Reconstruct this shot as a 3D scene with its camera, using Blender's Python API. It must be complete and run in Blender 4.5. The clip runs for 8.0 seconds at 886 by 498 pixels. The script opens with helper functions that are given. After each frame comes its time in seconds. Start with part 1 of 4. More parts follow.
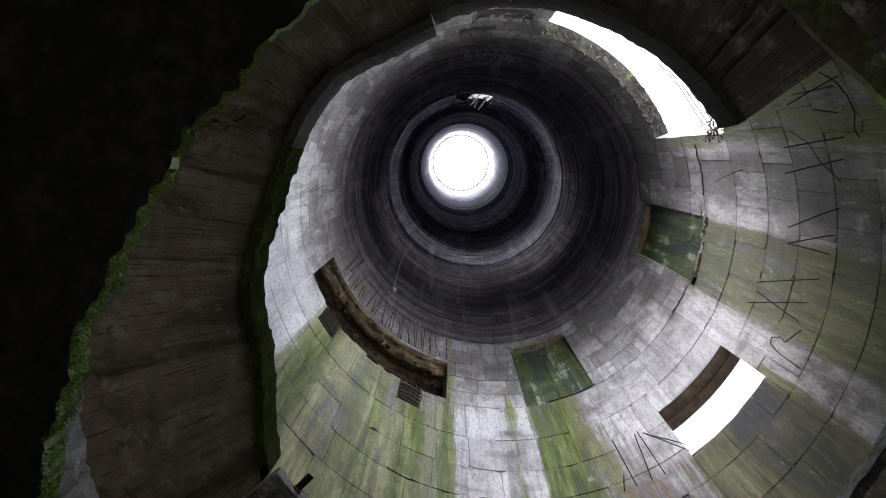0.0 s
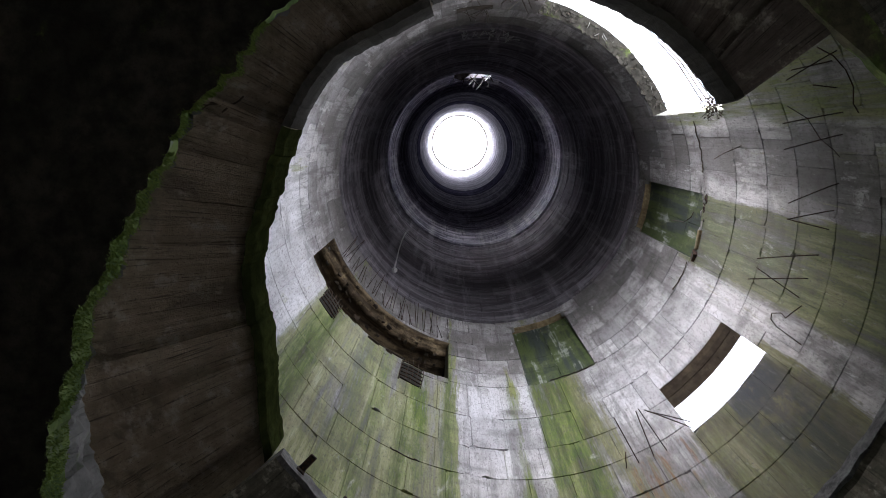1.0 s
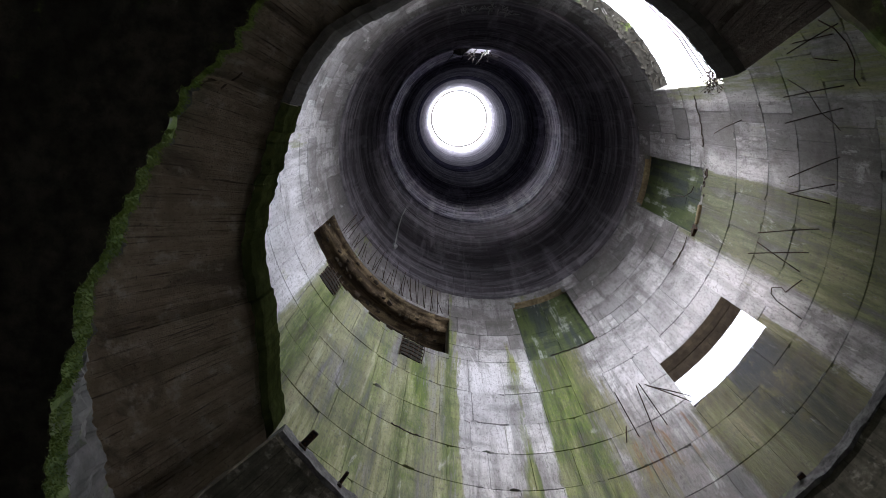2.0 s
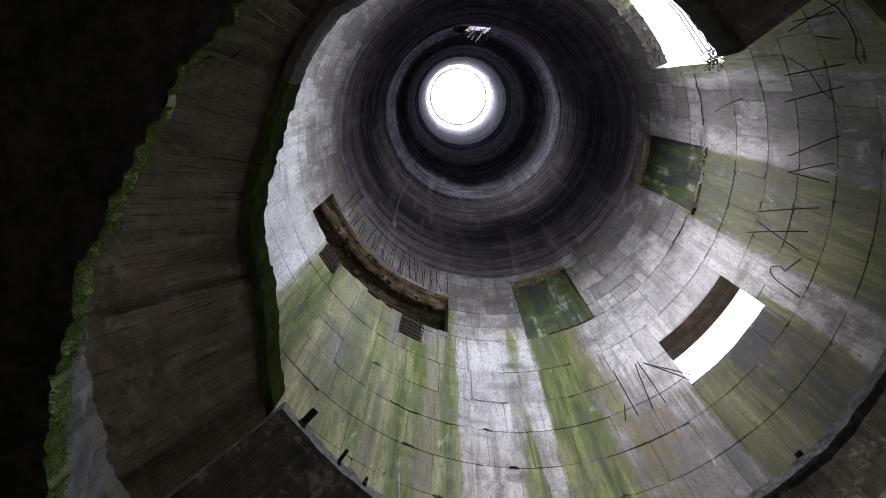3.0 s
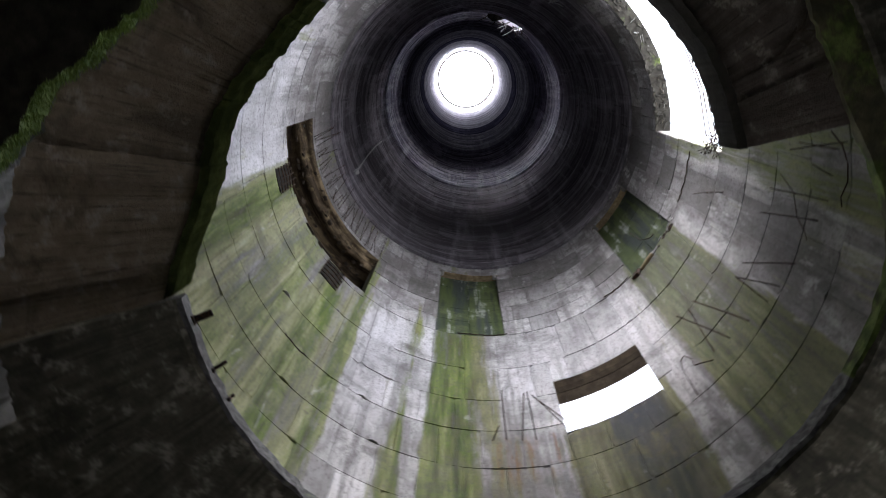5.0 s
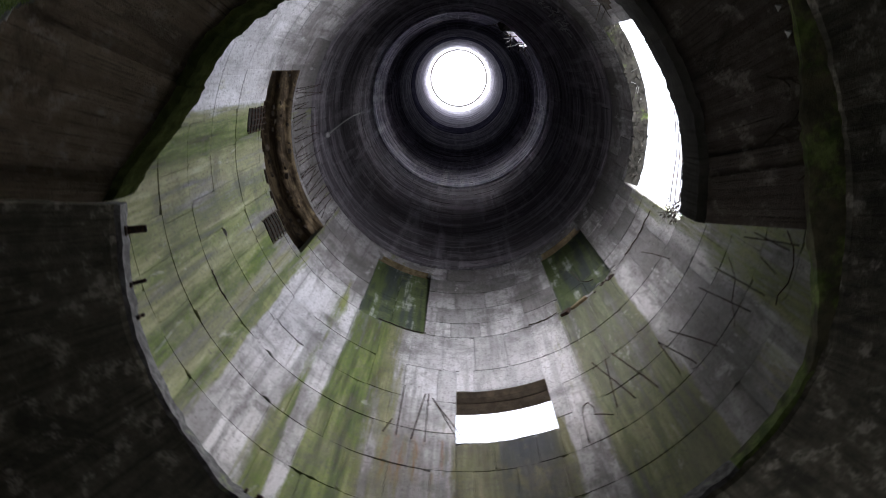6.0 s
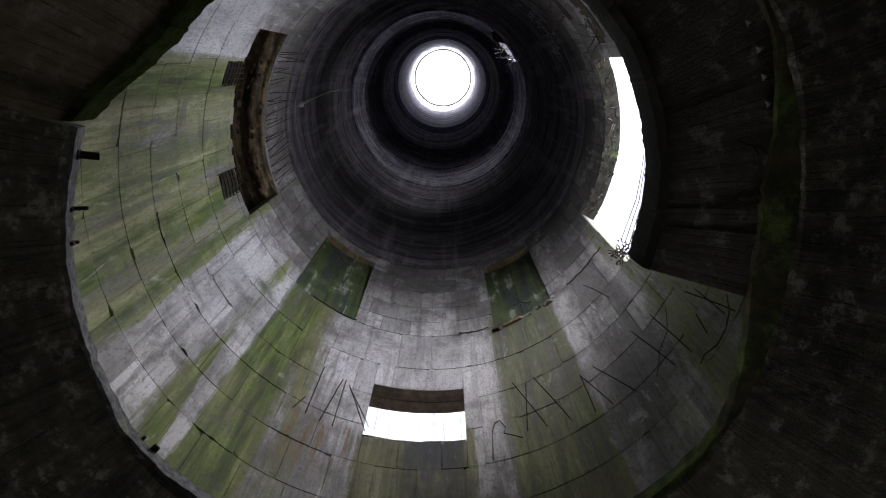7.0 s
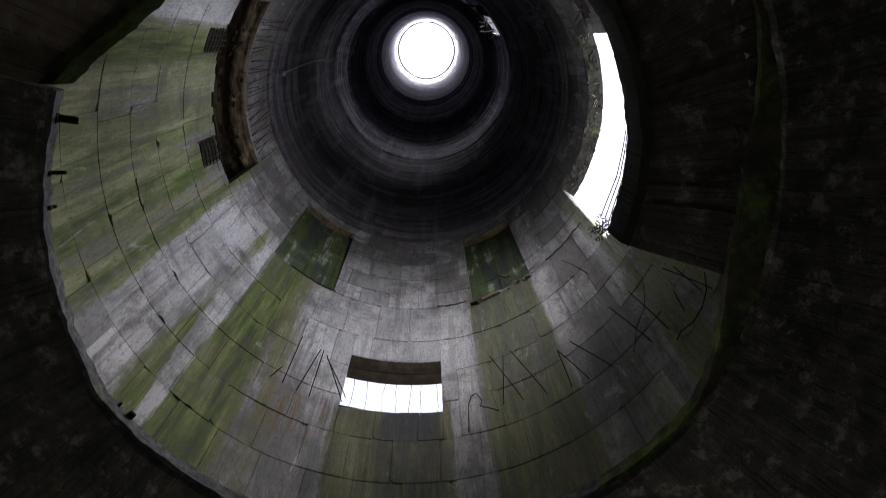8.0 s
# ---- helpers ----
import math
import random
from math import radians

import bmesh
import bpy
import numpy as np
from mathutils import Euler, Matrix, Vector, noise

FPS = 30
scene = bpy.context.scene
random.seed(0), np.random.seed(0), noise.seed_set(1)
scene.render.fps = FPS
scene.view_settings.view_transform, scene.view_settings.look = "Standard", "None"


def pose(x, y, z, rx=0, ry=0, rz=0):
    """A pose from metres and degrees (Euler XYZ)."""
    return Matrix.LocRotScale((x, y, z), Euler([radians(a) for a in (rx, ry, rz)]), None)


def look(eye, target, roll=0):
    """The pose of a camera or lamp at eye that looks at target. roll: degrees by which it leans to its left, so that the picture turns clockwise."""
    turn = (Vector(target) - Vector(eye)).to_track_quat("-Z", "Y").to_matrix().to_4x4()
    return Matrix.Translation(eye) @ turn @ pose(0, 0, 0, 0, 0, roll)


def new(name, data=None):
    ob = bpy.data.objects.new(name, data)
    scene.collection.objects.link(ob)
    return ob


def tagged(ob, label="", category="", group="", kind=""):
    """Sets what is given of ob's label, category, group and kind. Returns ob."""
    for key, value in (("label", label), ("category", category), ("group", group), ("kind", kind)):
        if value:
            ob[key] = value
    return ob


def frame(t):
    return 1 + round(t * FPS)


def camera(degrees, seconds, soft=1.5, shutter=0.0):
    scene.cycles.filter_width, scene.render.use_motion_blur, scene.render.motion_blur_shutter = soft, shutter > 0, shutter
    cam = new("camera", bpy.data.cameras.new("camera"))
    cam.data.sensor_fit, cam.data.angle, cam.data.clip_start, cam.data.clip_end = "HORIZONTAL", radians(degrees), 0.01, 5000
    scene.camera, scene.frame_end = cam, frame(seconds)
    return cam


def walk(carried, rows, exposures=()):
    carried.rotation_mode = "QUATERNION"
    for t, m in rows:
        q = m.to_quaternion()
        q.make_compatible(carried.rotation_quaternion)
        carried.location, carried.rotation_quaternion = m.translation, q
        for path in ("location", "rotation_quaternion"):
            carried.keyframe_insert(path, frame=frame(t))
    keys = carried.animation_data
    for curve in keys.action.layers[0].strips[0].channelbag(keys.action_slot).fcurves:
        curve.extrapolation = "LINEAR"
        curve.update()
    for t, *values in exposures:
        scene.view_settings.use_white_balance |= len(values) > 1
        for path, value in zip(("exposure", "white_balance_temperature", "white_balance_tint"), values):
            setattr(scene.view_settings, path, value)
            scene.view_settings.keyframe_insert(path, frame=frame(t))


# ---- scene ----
R = 3.5            # inner radius of the shaft


def shot():
    """The camera turns almost on one spot, low in the shaft, looking up."""
    cam = camera(45.93, 8.0, soft=0.65, shutter=0.6)
    rows = [
        (0.0, pose(-0.839, -0.947, 1.601, 174.868, -0.586, 0.000)),
        (0.5, pose(-0.840, -0.946, 1.597, 174.312, -0.559, 0.442)),
        (1.0, pose(-0.837, -0.944, 1.593, 173.798, -0.523, 0.715)),
        (1.5, pose(-0.838, -0.943, 1.594, 173.157, -0.496, 0.992)),
        (3.0, pose(-0.845, -0.943, 1.603, 171.294, -0.440, 0.922)),
        (3.5, pose(-0.847, -0.940, 1.603, 170.876, -0.357, -0.916)),
        (4.0, pose(-0.852, -0.941, 1.601, 170.568, -0.586, -4.325)),
        (4.2, pose(-0.854, -0.937, 1.601, 170.514, -0.736, -6.459)),
        (5.3, pose(-0.857, -0.932, 1.595, 170.157, -1.003, -28.026)),
        (5.5, pose(-0.859, -0.927, 1.588, 170.151, -0.926, -31.008)),
        (6.0, pose(-0.853, -0.925, 1.580, 170.159, -0.814, -39.063)),
        (6.5, pose(-0.851, -0.923, 1.588, 170.163, -0.666, -47.478)),
        (7.0, pose(-0.834, -0.927, 1.593, 170.152, -0.088, -51.453)),
        (7.5, pose(-0.821, -0.921, 1.588, 169.949, 0.737, -52.505)),
        (8.0, pose(-0.824, -0.918, 1.591, 168.703, 0.787, -52.776)),
    ]
    walk(cam, rows, EXPOSURES)


EXPOSURES = [(0.0, 2.84, 6100, 13), (3.5, 2.84, 6100, 13), (5.5, 2.72, 6100, 13), (6.5, 2.25, 6100, 13), (8.0, 1.62, 6100, 13)]
shot()

# ---- daylight: pale overcast sky and a weak, wide sun ----
world = bpy.data.worlds.new("overcast_sky")
scene.world = world
world.use_nodes = True
wn = world.node_tree
sky = wn.nodes.new("ShaderNodeTexSky")
sky.sky_type, sky.sun_disc = "NISHITA", False
sky.sun_elevation, sky.sun_rotation = radians(48), radians(200)
sky.dust_density, sky.ozone_density = 4.0, 0.5
veil = wn.nodes.new("ShaderNodeHueSaturation")   # cloud takes most of the blue out
veil.inputs["Saturation"].default_value, veil.inputs["Value"].default_value = 0.3, 1.25
wn.links.new(sky.outputs[0], veil.inputs["Color"])
wn.links.new(veil.outputs[0], wn.nodes["Background"].inputs[0])
wn.nodes["Background"].inputs[1].default_value = 0.15
sun = new("sun", bpy.data.lights.new("sun", "SUN"))
sun.data.energy, sun.data.angle, sun.data.color = 0.8, radians(25), (1, 0.97, 0.92)
sun.matrix_world = look((0, 0, 200), (-0.25, 0.62, 199.1))
# the sky's light in the open top
top_lamp = new("sky_top", bpy.data.lights.new("sky_top", "AREA"))
top_lamp.data.shape, top_lamp.data.size = "DISK", 6.5
top_lamp.data.energy, top_lamp.data.color = 1500.0, (0.96, 0.97, 1.0)
top_lamp.matrix_world = pose(0, 0, 129.9)
# the sky's light in the great side opening
sky_lamp = new("sky_opening", bpy.data.lights.new("sky_opening", "AREA"))
sky_lamp.data.shape, sky_lamp.data.size, sky_lamp.data.size_y = "RECTANGLE", 3.6, 5.6
sky_lamp.data.energy, sky_lamp.data.color = 50.0, (0.96, 0.97, 1.0)
sky_lamp.matrix_world = look((3.28, -3.64, 20.3), (0, 0, 20.3))


# ---- materials ----
def mat(name, rough=0.85):
    m = bpy.data.materials.new(name)
    m.use_nodes = True
    n = m.node_tree.nodes
    n["Principled BSDF"].inputs["Roughness"].default_value = rough
    n["Principled BSDF"].inputs["Specular IOR Level"].default_value = 0.25
    return m, Tree(m.node_tree)


class Tree:
    """Short hand for wiring shader nodes."""

    def __init__(self, tree):
        self.tree, self.nodes = tree, tree.nodes
        self.bsdf = tree.nodes["Principled BSDF"]

    def put(self, value, socket):
        if hasattr(value, "is_output"):
            self.tree.links.new(value, socket)
        elif value is not None:
            socket.default_value = value

    def math(self, op, a, b=None, c=None):
        n = self.nodes.new("ShaderNodeMath")
        n.operation = op
        for v, s in zip((a, b, c), n.inputs):
            self.put(v, s)
        return n.outputs[0]

    def noise(self, at, scale, detail=4.0, rough=0.6, distort=0.0):
        n = self.nodes.new("ShaderNodeTexNoise")
        n.inputs["Scale"].default_value, n.inputs["Detail"].default_value = scale, detail
        n.inputs["Roughness"].default_value, n.inputs["Distortion"].default_value = rough, distort
        self.put(at, n.inputs["Vector"])
        return n.outputs[0]

    def ramp(self, value, *stops, smooth=True):
        n = self.nodes.new("ShaderNodeValToRGB")
        n.color_ramp.interpolation = "EASE" if smooth else "LINEAR"
        e = n.color_ramp.elements
        while len(e) < len(stops):
            e.new(1.0)
        for el, (p, c) in zip(e, stops):
            el.position = p
            el.color = (c, c, c, 1) if isinstance(c, (int, float)) else (*c, 1)
        self.put(value, n.inputs[0])
        return n.outputs[0]

    def mix(self, fac, a, b, mode="MIX"):
        n = self.nodes.new("ShaderNodeMix")
        n.data_type, n.blend_type = "RGBA", mode
        for v, s in ((fac, n.inputs[0]), (a, n.inputs[6]), (b, n.inputs[7])):
            self.put((*v, 1) if isinstance(v, tuple) and len(v) == 3 else v, s)
        return n.outputs[2]

    def place(self):
        return self.nodes.new("ShaderNodeNewGeometry").outputs["Position"]

    def split(self, v):
        n = self.nodes.new("ShaderNodeSeparateXYZ")
        self.put(v, n.inputs[0])
        return n.outputs

    def join(self, x, y, z):
        n = self.nodes.new("ShaderNodeCombineXYZ")
        for v, s in zip((x, y, z), n.inputs):
            self.put(v, s)
        return n.outputs[0]

    def bump(self, height, strength=0.4, distance=0.02):
        n = self.nodes.new("ShaderNodeBump")
        n.inputs["Strength"].default_value, n.inputs["Distance"].default_value = strength, distance
        self.put(height, n.inputs["Height"])
        self.tree.links.new(n.outputs[0], self.bsdf.inputs["Normal"])

    def colour(self, c):
        self.put((*c, 1) if isinstance(c, tuple) else c, self.bsdf.inputs["Base Color"])

    def random(self):
        a = self.nodes.new("ShaderNodeObjectInfo").outputs["Random"]
        b = self.nodes.new("ShaderNodeNewGeometry").outputs["Random Per Island"]
        return self.math("FRACT", self.math("ADD", a, b))


def turns(t, at):
    """Angle round the shaft as 0..1 (0.5 is +x), and the other two coordinates wrapped round it."""
    x, y, z = t.split(at)
    return t.math("ADD", t.math("DIVIDE", t.math("ARCTAN2", y, x), 2 * math.pi), 0.5), z


def deg(a):
    return ((a + 180) % 360) / 360


def wall_concrete():
    """Board-cast shaft concrete: pale lavender grey, run over by algae streaks, lime and rust."""
    m, t = mat("streaked_shaft_concrete", 0.9)
    at = t.place()
    ang, z = turns(t, at)
    x, y, _ = t.split(at)
    lift = t.math("DIVIDE", t.math("SUBTRACT", z, 11.0), 16.0)

    def streaks(across, down, scale, detail, roughness=0.6, bend=0.0):
        return t.noise(t.join(t.math("MULTIPLY", x, across), t.math("MULTIPLY", y, across), t.math("MULTIPLY", z, down)), scale, detail, roughness, bend)

    coarse = streaks(1.0, 0.07, 3.0, 5, 0.62)
    fine = streaks(5.0, 0.22, 1.3, 6, 0.68)
    drip = streaks(14.0, 0.6, 1.0, 5, 0.7, 0.3)
    blot = streaks(1.0, 0.4, 1.1, 8, 0.68)
    cloud = streaks(1.0, 0.3, 4.5, 8, 0.7, 0.4)
    grain = streaks(1.0, 0.35, 30, 6, 0.75)
    speck = streaks(1.0, 0.4, 95, 3, 0.6)
    rnd = t.random()
    base = t.ramp(rnd, (0.0, (0.32, 0.306, 0.314)), (0.3, (0.44, 0.425, 0.43)), (0.7, (0.56, 0.54, 0.55)), (1.0, (0.70, 0.68, 0.695)))
    # brown-grey weathering, by side and height
    brown = t.ramp(ang, *[(deg(a), v) for a, v in ((-179, 0.25), (-80, 0.45), (-38, 0.1), (-24, 0.10), (-17, 0.3), (-15, 0.8), (-4, 0.85), (-2, 0.3), (1, 0.3), (4, 0.75), (20, 0.65), (24, 0.08), (60, 0.18), (95, 0.05), (104, 0.12), (115, 0.40), (150, 0.10))])
    # eased low down: a lighter colour makes up for missing light
    brown = t.math("MULTIPLY", brown, t.ramp(lift, (0.04, 0.40), (0.24, 1.0)))
    brown = t.math("MAXIMUM", brown, t.math("MULTIPLY", t.ramp(ang, (deg(-140), 1.0), (deg(-115), 0.1), (deg(-72), 0.1), (deg(-50), 0.5), (deg(-20), 0.35), (deg(25), 0.35), (deg(40), 0.7), (deg(100), 0.7), (deg(110), 1.0)), t.ramp(lift, (0.50, 0.0), (0.58, 0.40), (0.72, 0.80))))
    base = t.mix(t.math("MULTIPLY", t.math("MULTIPLY", brown, t.ramp(rnd, (0.0, 1.05), (1.0, 0.6))), t.ramp(coarse, (0.3, 1.0), (0.75, 0.6))), base, (0.135, 0.127, 0.132))
    # washed patches; palest past 150 degrees, where side-opening light is put into the colour
    clean_lit = t.ramp(ang, *[(deg(a), v) for a, v in ((-179, 0.8), (-120, 0.2), (-35, 0.8), (-18, 0.8), (-15, 0.05), (-3, 0.1), (-1, 0.5), (1, 0.5), (3, 0.1), (22, 0.2), (25, 0.75), (58, 0.75), (64, 0.3), (80, 0.3), (84, 0.8), (86, 0.7), (90, 0.3), (93, 0.8), (102, 0.75), (107, 0.2), (146, 0.1), (153, 1.0))])
    clean_lit = t.math("MULTIPLY", clean_lit, t.ramp(t.math("ADD", lift, t.math("MULTIPLY", coarse, 0.12)), (0.16, 0.3), (0.30, 1.0), (0.54, 1.0), (0.64, 0.40), (0.82, 0.08)))
    base = t.mix(t.math("MULTIPLY", t.math("MULTIPLY", clean_lit, t.ramp(rnd, (0.0, 0.85), (1.0, 1.0))), 0.85), base, (0.81, 0.79, 0.82))
    dirt = t.math("SUBTRACT", 1.0, t.math("MULTIPLY", clean_lit, 0.7))
    # grime in patches and runs
    base = t.mix(t.math("MULTIPLY", dirt, t.ramp(blot, (0.38, 0.85), (0.57, 0.0))), base, (0.17, 0.155, 0.15))
    base = t.mix(t.math("MULTIPLY", dirt, t.ramp(fine, (0.36, 0.85), (0.51, 0.0))), base, (0.17, 0.16, 0.16))
    base = t.mix(t.math("MULTIPLY", dirt, t.ramp(cloud, (0.36, 0.75), (0.49, 0.0))), base, (0.16, 0.15, 0.145))
    # algae: where the water runs down, round the shaft, with ragged edges
    run = t.math("ADD", ang, t.math("ADD", t.math("MULTIPLY", t.math("SUBTRACT", fine, 0.5), 0.016), t.math("MULTIPLY", t.math("SUBTRACT", cloud, 0.5), 0.008)))
    wet = t.ramp(run, *[(deg(a), v) for a, v in (
        (-179, 0.30), (-80, 0.35), (-38, 0.40), (-18, 0.42), (-16, 0.16), (-4, 0.14), (-1.8, -0.05), (1, -0.05), (3, 0.56), (20, 0.60), (22.5, 0.02), (28, 0.05),
        (31, 0.84), (51.5, 0.80), (54, 0.20), (71, 0.34), (74, 0.80), (83, 0.80), (84.4, 0.0), (86, 0.1), (87, 0.66), (90, 0.45), (92.5, 0.0), (103, 0.04),
        (105, 0.86), (109, 0.55), (117, 0.80), (122, 0.56), (128, 0.76), (135, 0.58), (146, 0.78), (160, 0.45))])
    high = t.ramp(run, *[(deg(a), v) for a, v in (
        (-179, 0.05), (-80, 0.20), (-30, 0.44), (-18, 0.44), (-16, 0.02), (-2, 0.04), (-1, -0.1), (1, -0.1), (3, 0.52), (20, 0.60), (23, 0.08), (29, -0.1), (57, -0.1),
        (63, 0.0), (69, 0.40), (74, 0.72), (82, 0.66), (84.4, -0.05), (86, 0.05), (88, 0.34), (92, -0.1), (103, -0.05), (105, 0.80), (108, 0.45), (117, 0.70), (122, 0.50),
        (128, 0.62), (134, 0.45), (146, 0.78), (151, 0.52), (154, -0.2), (172, -0.3))])
    wet = t.mix(t.ramp(lift, (0.185, 0.0), (0.27, 1.0)), wet, high)
    low = t.ramp(lift, (0.0, 0.56), (0.5, 0.5), (0.60, 0.36), (0.74, 0.25), (0.77, -0.3))
    mask = t.math("ADD", t.math("ADD", wet, t.math("SUBTRACT", low, 0.5)), t.math("MULTIPLY", t.math("SUBTRACT", coarse, 0.5), 1.0))
    mask = t.math("ADD", mask, t.math("MULTIPLY", t.math("SUBTRACT", fine, 0.5), 1.5))
    mask = t.math("ADD", mask, t.math("MULTIPLY", t.math("SUBTRACT", drip, 0.5), 0.6))
    mask = t.math("ADD", mask, t.math("MULTIPLY", t.math("SUBTRACT", rnd, 0.5), 0.16))
    algae = t.ramp(mask, (0.24, 0.0), (0.40, 0.55), (0.60, 0.92))
    vivid = t.ramp(run, *[(deg(a), v) for a, v in ((-40, 0.6), (-18, 0.65), (-15, 0.0), (2, 0.35), (20, 0.35), (27, 0.05), (52, 0.2), (71, 0.2), (74, 0.95), (88, 0.9), (94, 0.3), (103, 0.3), (105, 0.85), (107, 0.8), (108.5, 0.15), (111, 0.2), (112.5, 0.95), (117, 0.95), (118.5, 0.15), (122, 0.15), (123.5, 0.75), (126, 0.75), (128, 0.1), (130, 0.6), (133, 0.6), (135, 0.05), (141, 0.1), (143.5, 0.85), (148, 0.85), (151, 0.3))])
    vivid = t.math("MULTIPLY", vivid, t.ramp(t.math("ADD", t.math("MULTIPLY", cloud, 0.5), t.math("MULTIPLY", blot, 0.5)), (0.40, 0.35), (0.55, 1.0)))
    tone = t.math("ADD", t.math("MULTIPLY", coarse, 0.30), t.math("ADD", t.math("MULTIPLY", fine, 0.50), t.math("MULTIPLY", drip, 0.20)))
    hue = t.ramp(tone, (0.39, (0.028, 0.029, 0.010)), (0.46, (0.088, 0.086, 0.032)), (0.53, (0.165, 0.158, 0.068)), (0.60, (0.28, 0.265, 0.155)))
    hue = t.mix(t.ramp(run, (deg(-40), 0.8), (deg(-3), 0.7), (deg(20), 0.6), (deg(24), 0.0), (deg(102), 0.0), (deg(105), 1.0), (deg(170), 1.0), (deg(179), 0.0)), hue, t.ramp(tone, (0.39, (0.105, 0.115, 0.04)), (0.46, (0.215, 0.225, 0.10)), (0.53, (0.335, 0.335, 0.19)), (0.60, (0.46, 0.45, 0.31))))
    hue = t.mix(vivid, hue, t.ramp(tone, (0.40, (0.014, 0.032, 0.002)), (0.46, (0.045, 0.085, 0.004)), (0.52, (0.10, 0.158, 0.011)), (0.60, (0.225, 0.27, 0.05))))
    # duller blue-green film on the side towards the light
    film = t.ramp(run, (deg(1), 0.0), (deg(4), 0.7), (deg(20), 0.7), (deg(23), 0.0), (deg(129), 0.0), (deg(132), 0.35), (deg(135), 0.0))
    hue = t.mix(t.math("MULTIPLY", film, t.ramp(lift, (0.12, 0.1), (0.3, 1.0))), hue, t.ramp(tone, (0.42, (0.022, 0.03, 0.017)), (0.60, (0.10, 0.112, 0.07))))
    # brown silt over part of the growth
    hue = t.mix(t.math("MULTIPLY", t.math("SUBTRACT", 1.0, t.math("MULTIPLY", vivid, 0.75)), t.ramp(blot, (0.46, 0.0), (0.60, 0.5))), hue, (0.20, 0.175, 0.11))
    base = t.mix(t.math("MINIMUM", t.math("MULTIPLY", algae, 1.06), 1.0), base, hue)
    base = t.mix(t.math("MULTIPLY", dirt, t.ramp(rnd, (0.0, 0.30), (0.5, 0.0))), base, (0.075, 0.072, 0.06))
    base = t.mix(t.ramp(t.noise(at, 0.9, 6, 0.65), (0.34, 0.45), (0.48, 0.0)), base, (0.085, 0.08, 0.07))
    # blue-black seepage under the window and low round the mouth
    seep = t.math("MULTIPLY", t.ramp(run, (deg(30), 0.0), (deg(34), 0.9), (deg(40), 1.0), (deg(46), 0.0), (deg(53), 0.0), (deg(55), 0.8), (deg(57), 0.0)), t.ramp(lift, (0.02, 0.5), (0.10, 0.5), (0.20, 1.0), (0.24, 0.0)))
    base = t.mix(t.math("MULTIPLY", seep, t.ramp(cloud, (0.34, 0.0), (0.49, 0.9))), base, (0.036, 0.041, 0.06))
    # rust below the bars
    rust = t.math("MULTIPLY", t.ramp(ang, (deg(52), 0.0), (deg(56), 0.9), (deg(66), 0.9), (deg(70), 0.0)), t.ramp(lift, (0.09, 0.0), (0.17, 1.0), (0.212, 1.0), (0.225, 0.0)))
    base = t.mix(t.math("MULTIPLY", rust, t.math("MULTIPLY", t.ramp(drip, (0.47, 0.0), (0.60, 0.9)), t.ramp(fine, (0.42, 0.3), (0.52, 1.0)))), base, (0.22, 0.095, 0.03))
    # lime runs and scuffs
    lime = streaks(3.0, 0.5, 1.1, 8, 0.74, 0.5)
    bare = t.math("SUBTRACT", 1.0, t.math("MULTIPLY", algae, 0.75))
    base = t.mix(t.math("MULTIPLY", t.math("ADD", t.math("MULTIPLY", bare, 0.6), 0.4), t.ramp(lime, (0.59, 0.0), (0.68, 0.5))), base, (0.82, 0.81, 0.82))
    base = t.mix(t.math("MULTIPLY", bare, t.ramp(drip, (0.63, 0.0), (0.72, 0.35))), base, (0.66, 0.65, 0.65))
    base = t.mix(t.ramp(drip, (0.28, 0.5), (0.36, 0.0)), base, (0.09, 0.085, 0.075))
    base = t.mix(t.ramp(grain, (0.35, 0.6), (0.48, 0.0)), base, (0.08, 0.075, 0.07))
    base = t.mix(t.ramp(speck, (0.32, 0.4), (0.41, 0.0)), base, (0.06, 0.055, 0.05))
    scratch = streaks(34.0, 2.2, 1.0, 5, 0.75)
    base = t.mix(t.ramp(scratch, (0.36, 0.26), (0.47, 0.0)), base, (0.07, 0.066, 0.06))
    base = t.mix(t.math("MULTIPLY", bare, t.ramp(scratch, (0.56, 0.0), (0.70, 0.16))), base, (0.74, 0.73, 0.73))
    t.colour(base)
    t.bump(t.math("ADD", t.math("MULTIPLY", grain, 0.5), t.math("ADD", fine, cloud)), 0.6, 0.018)
    return m


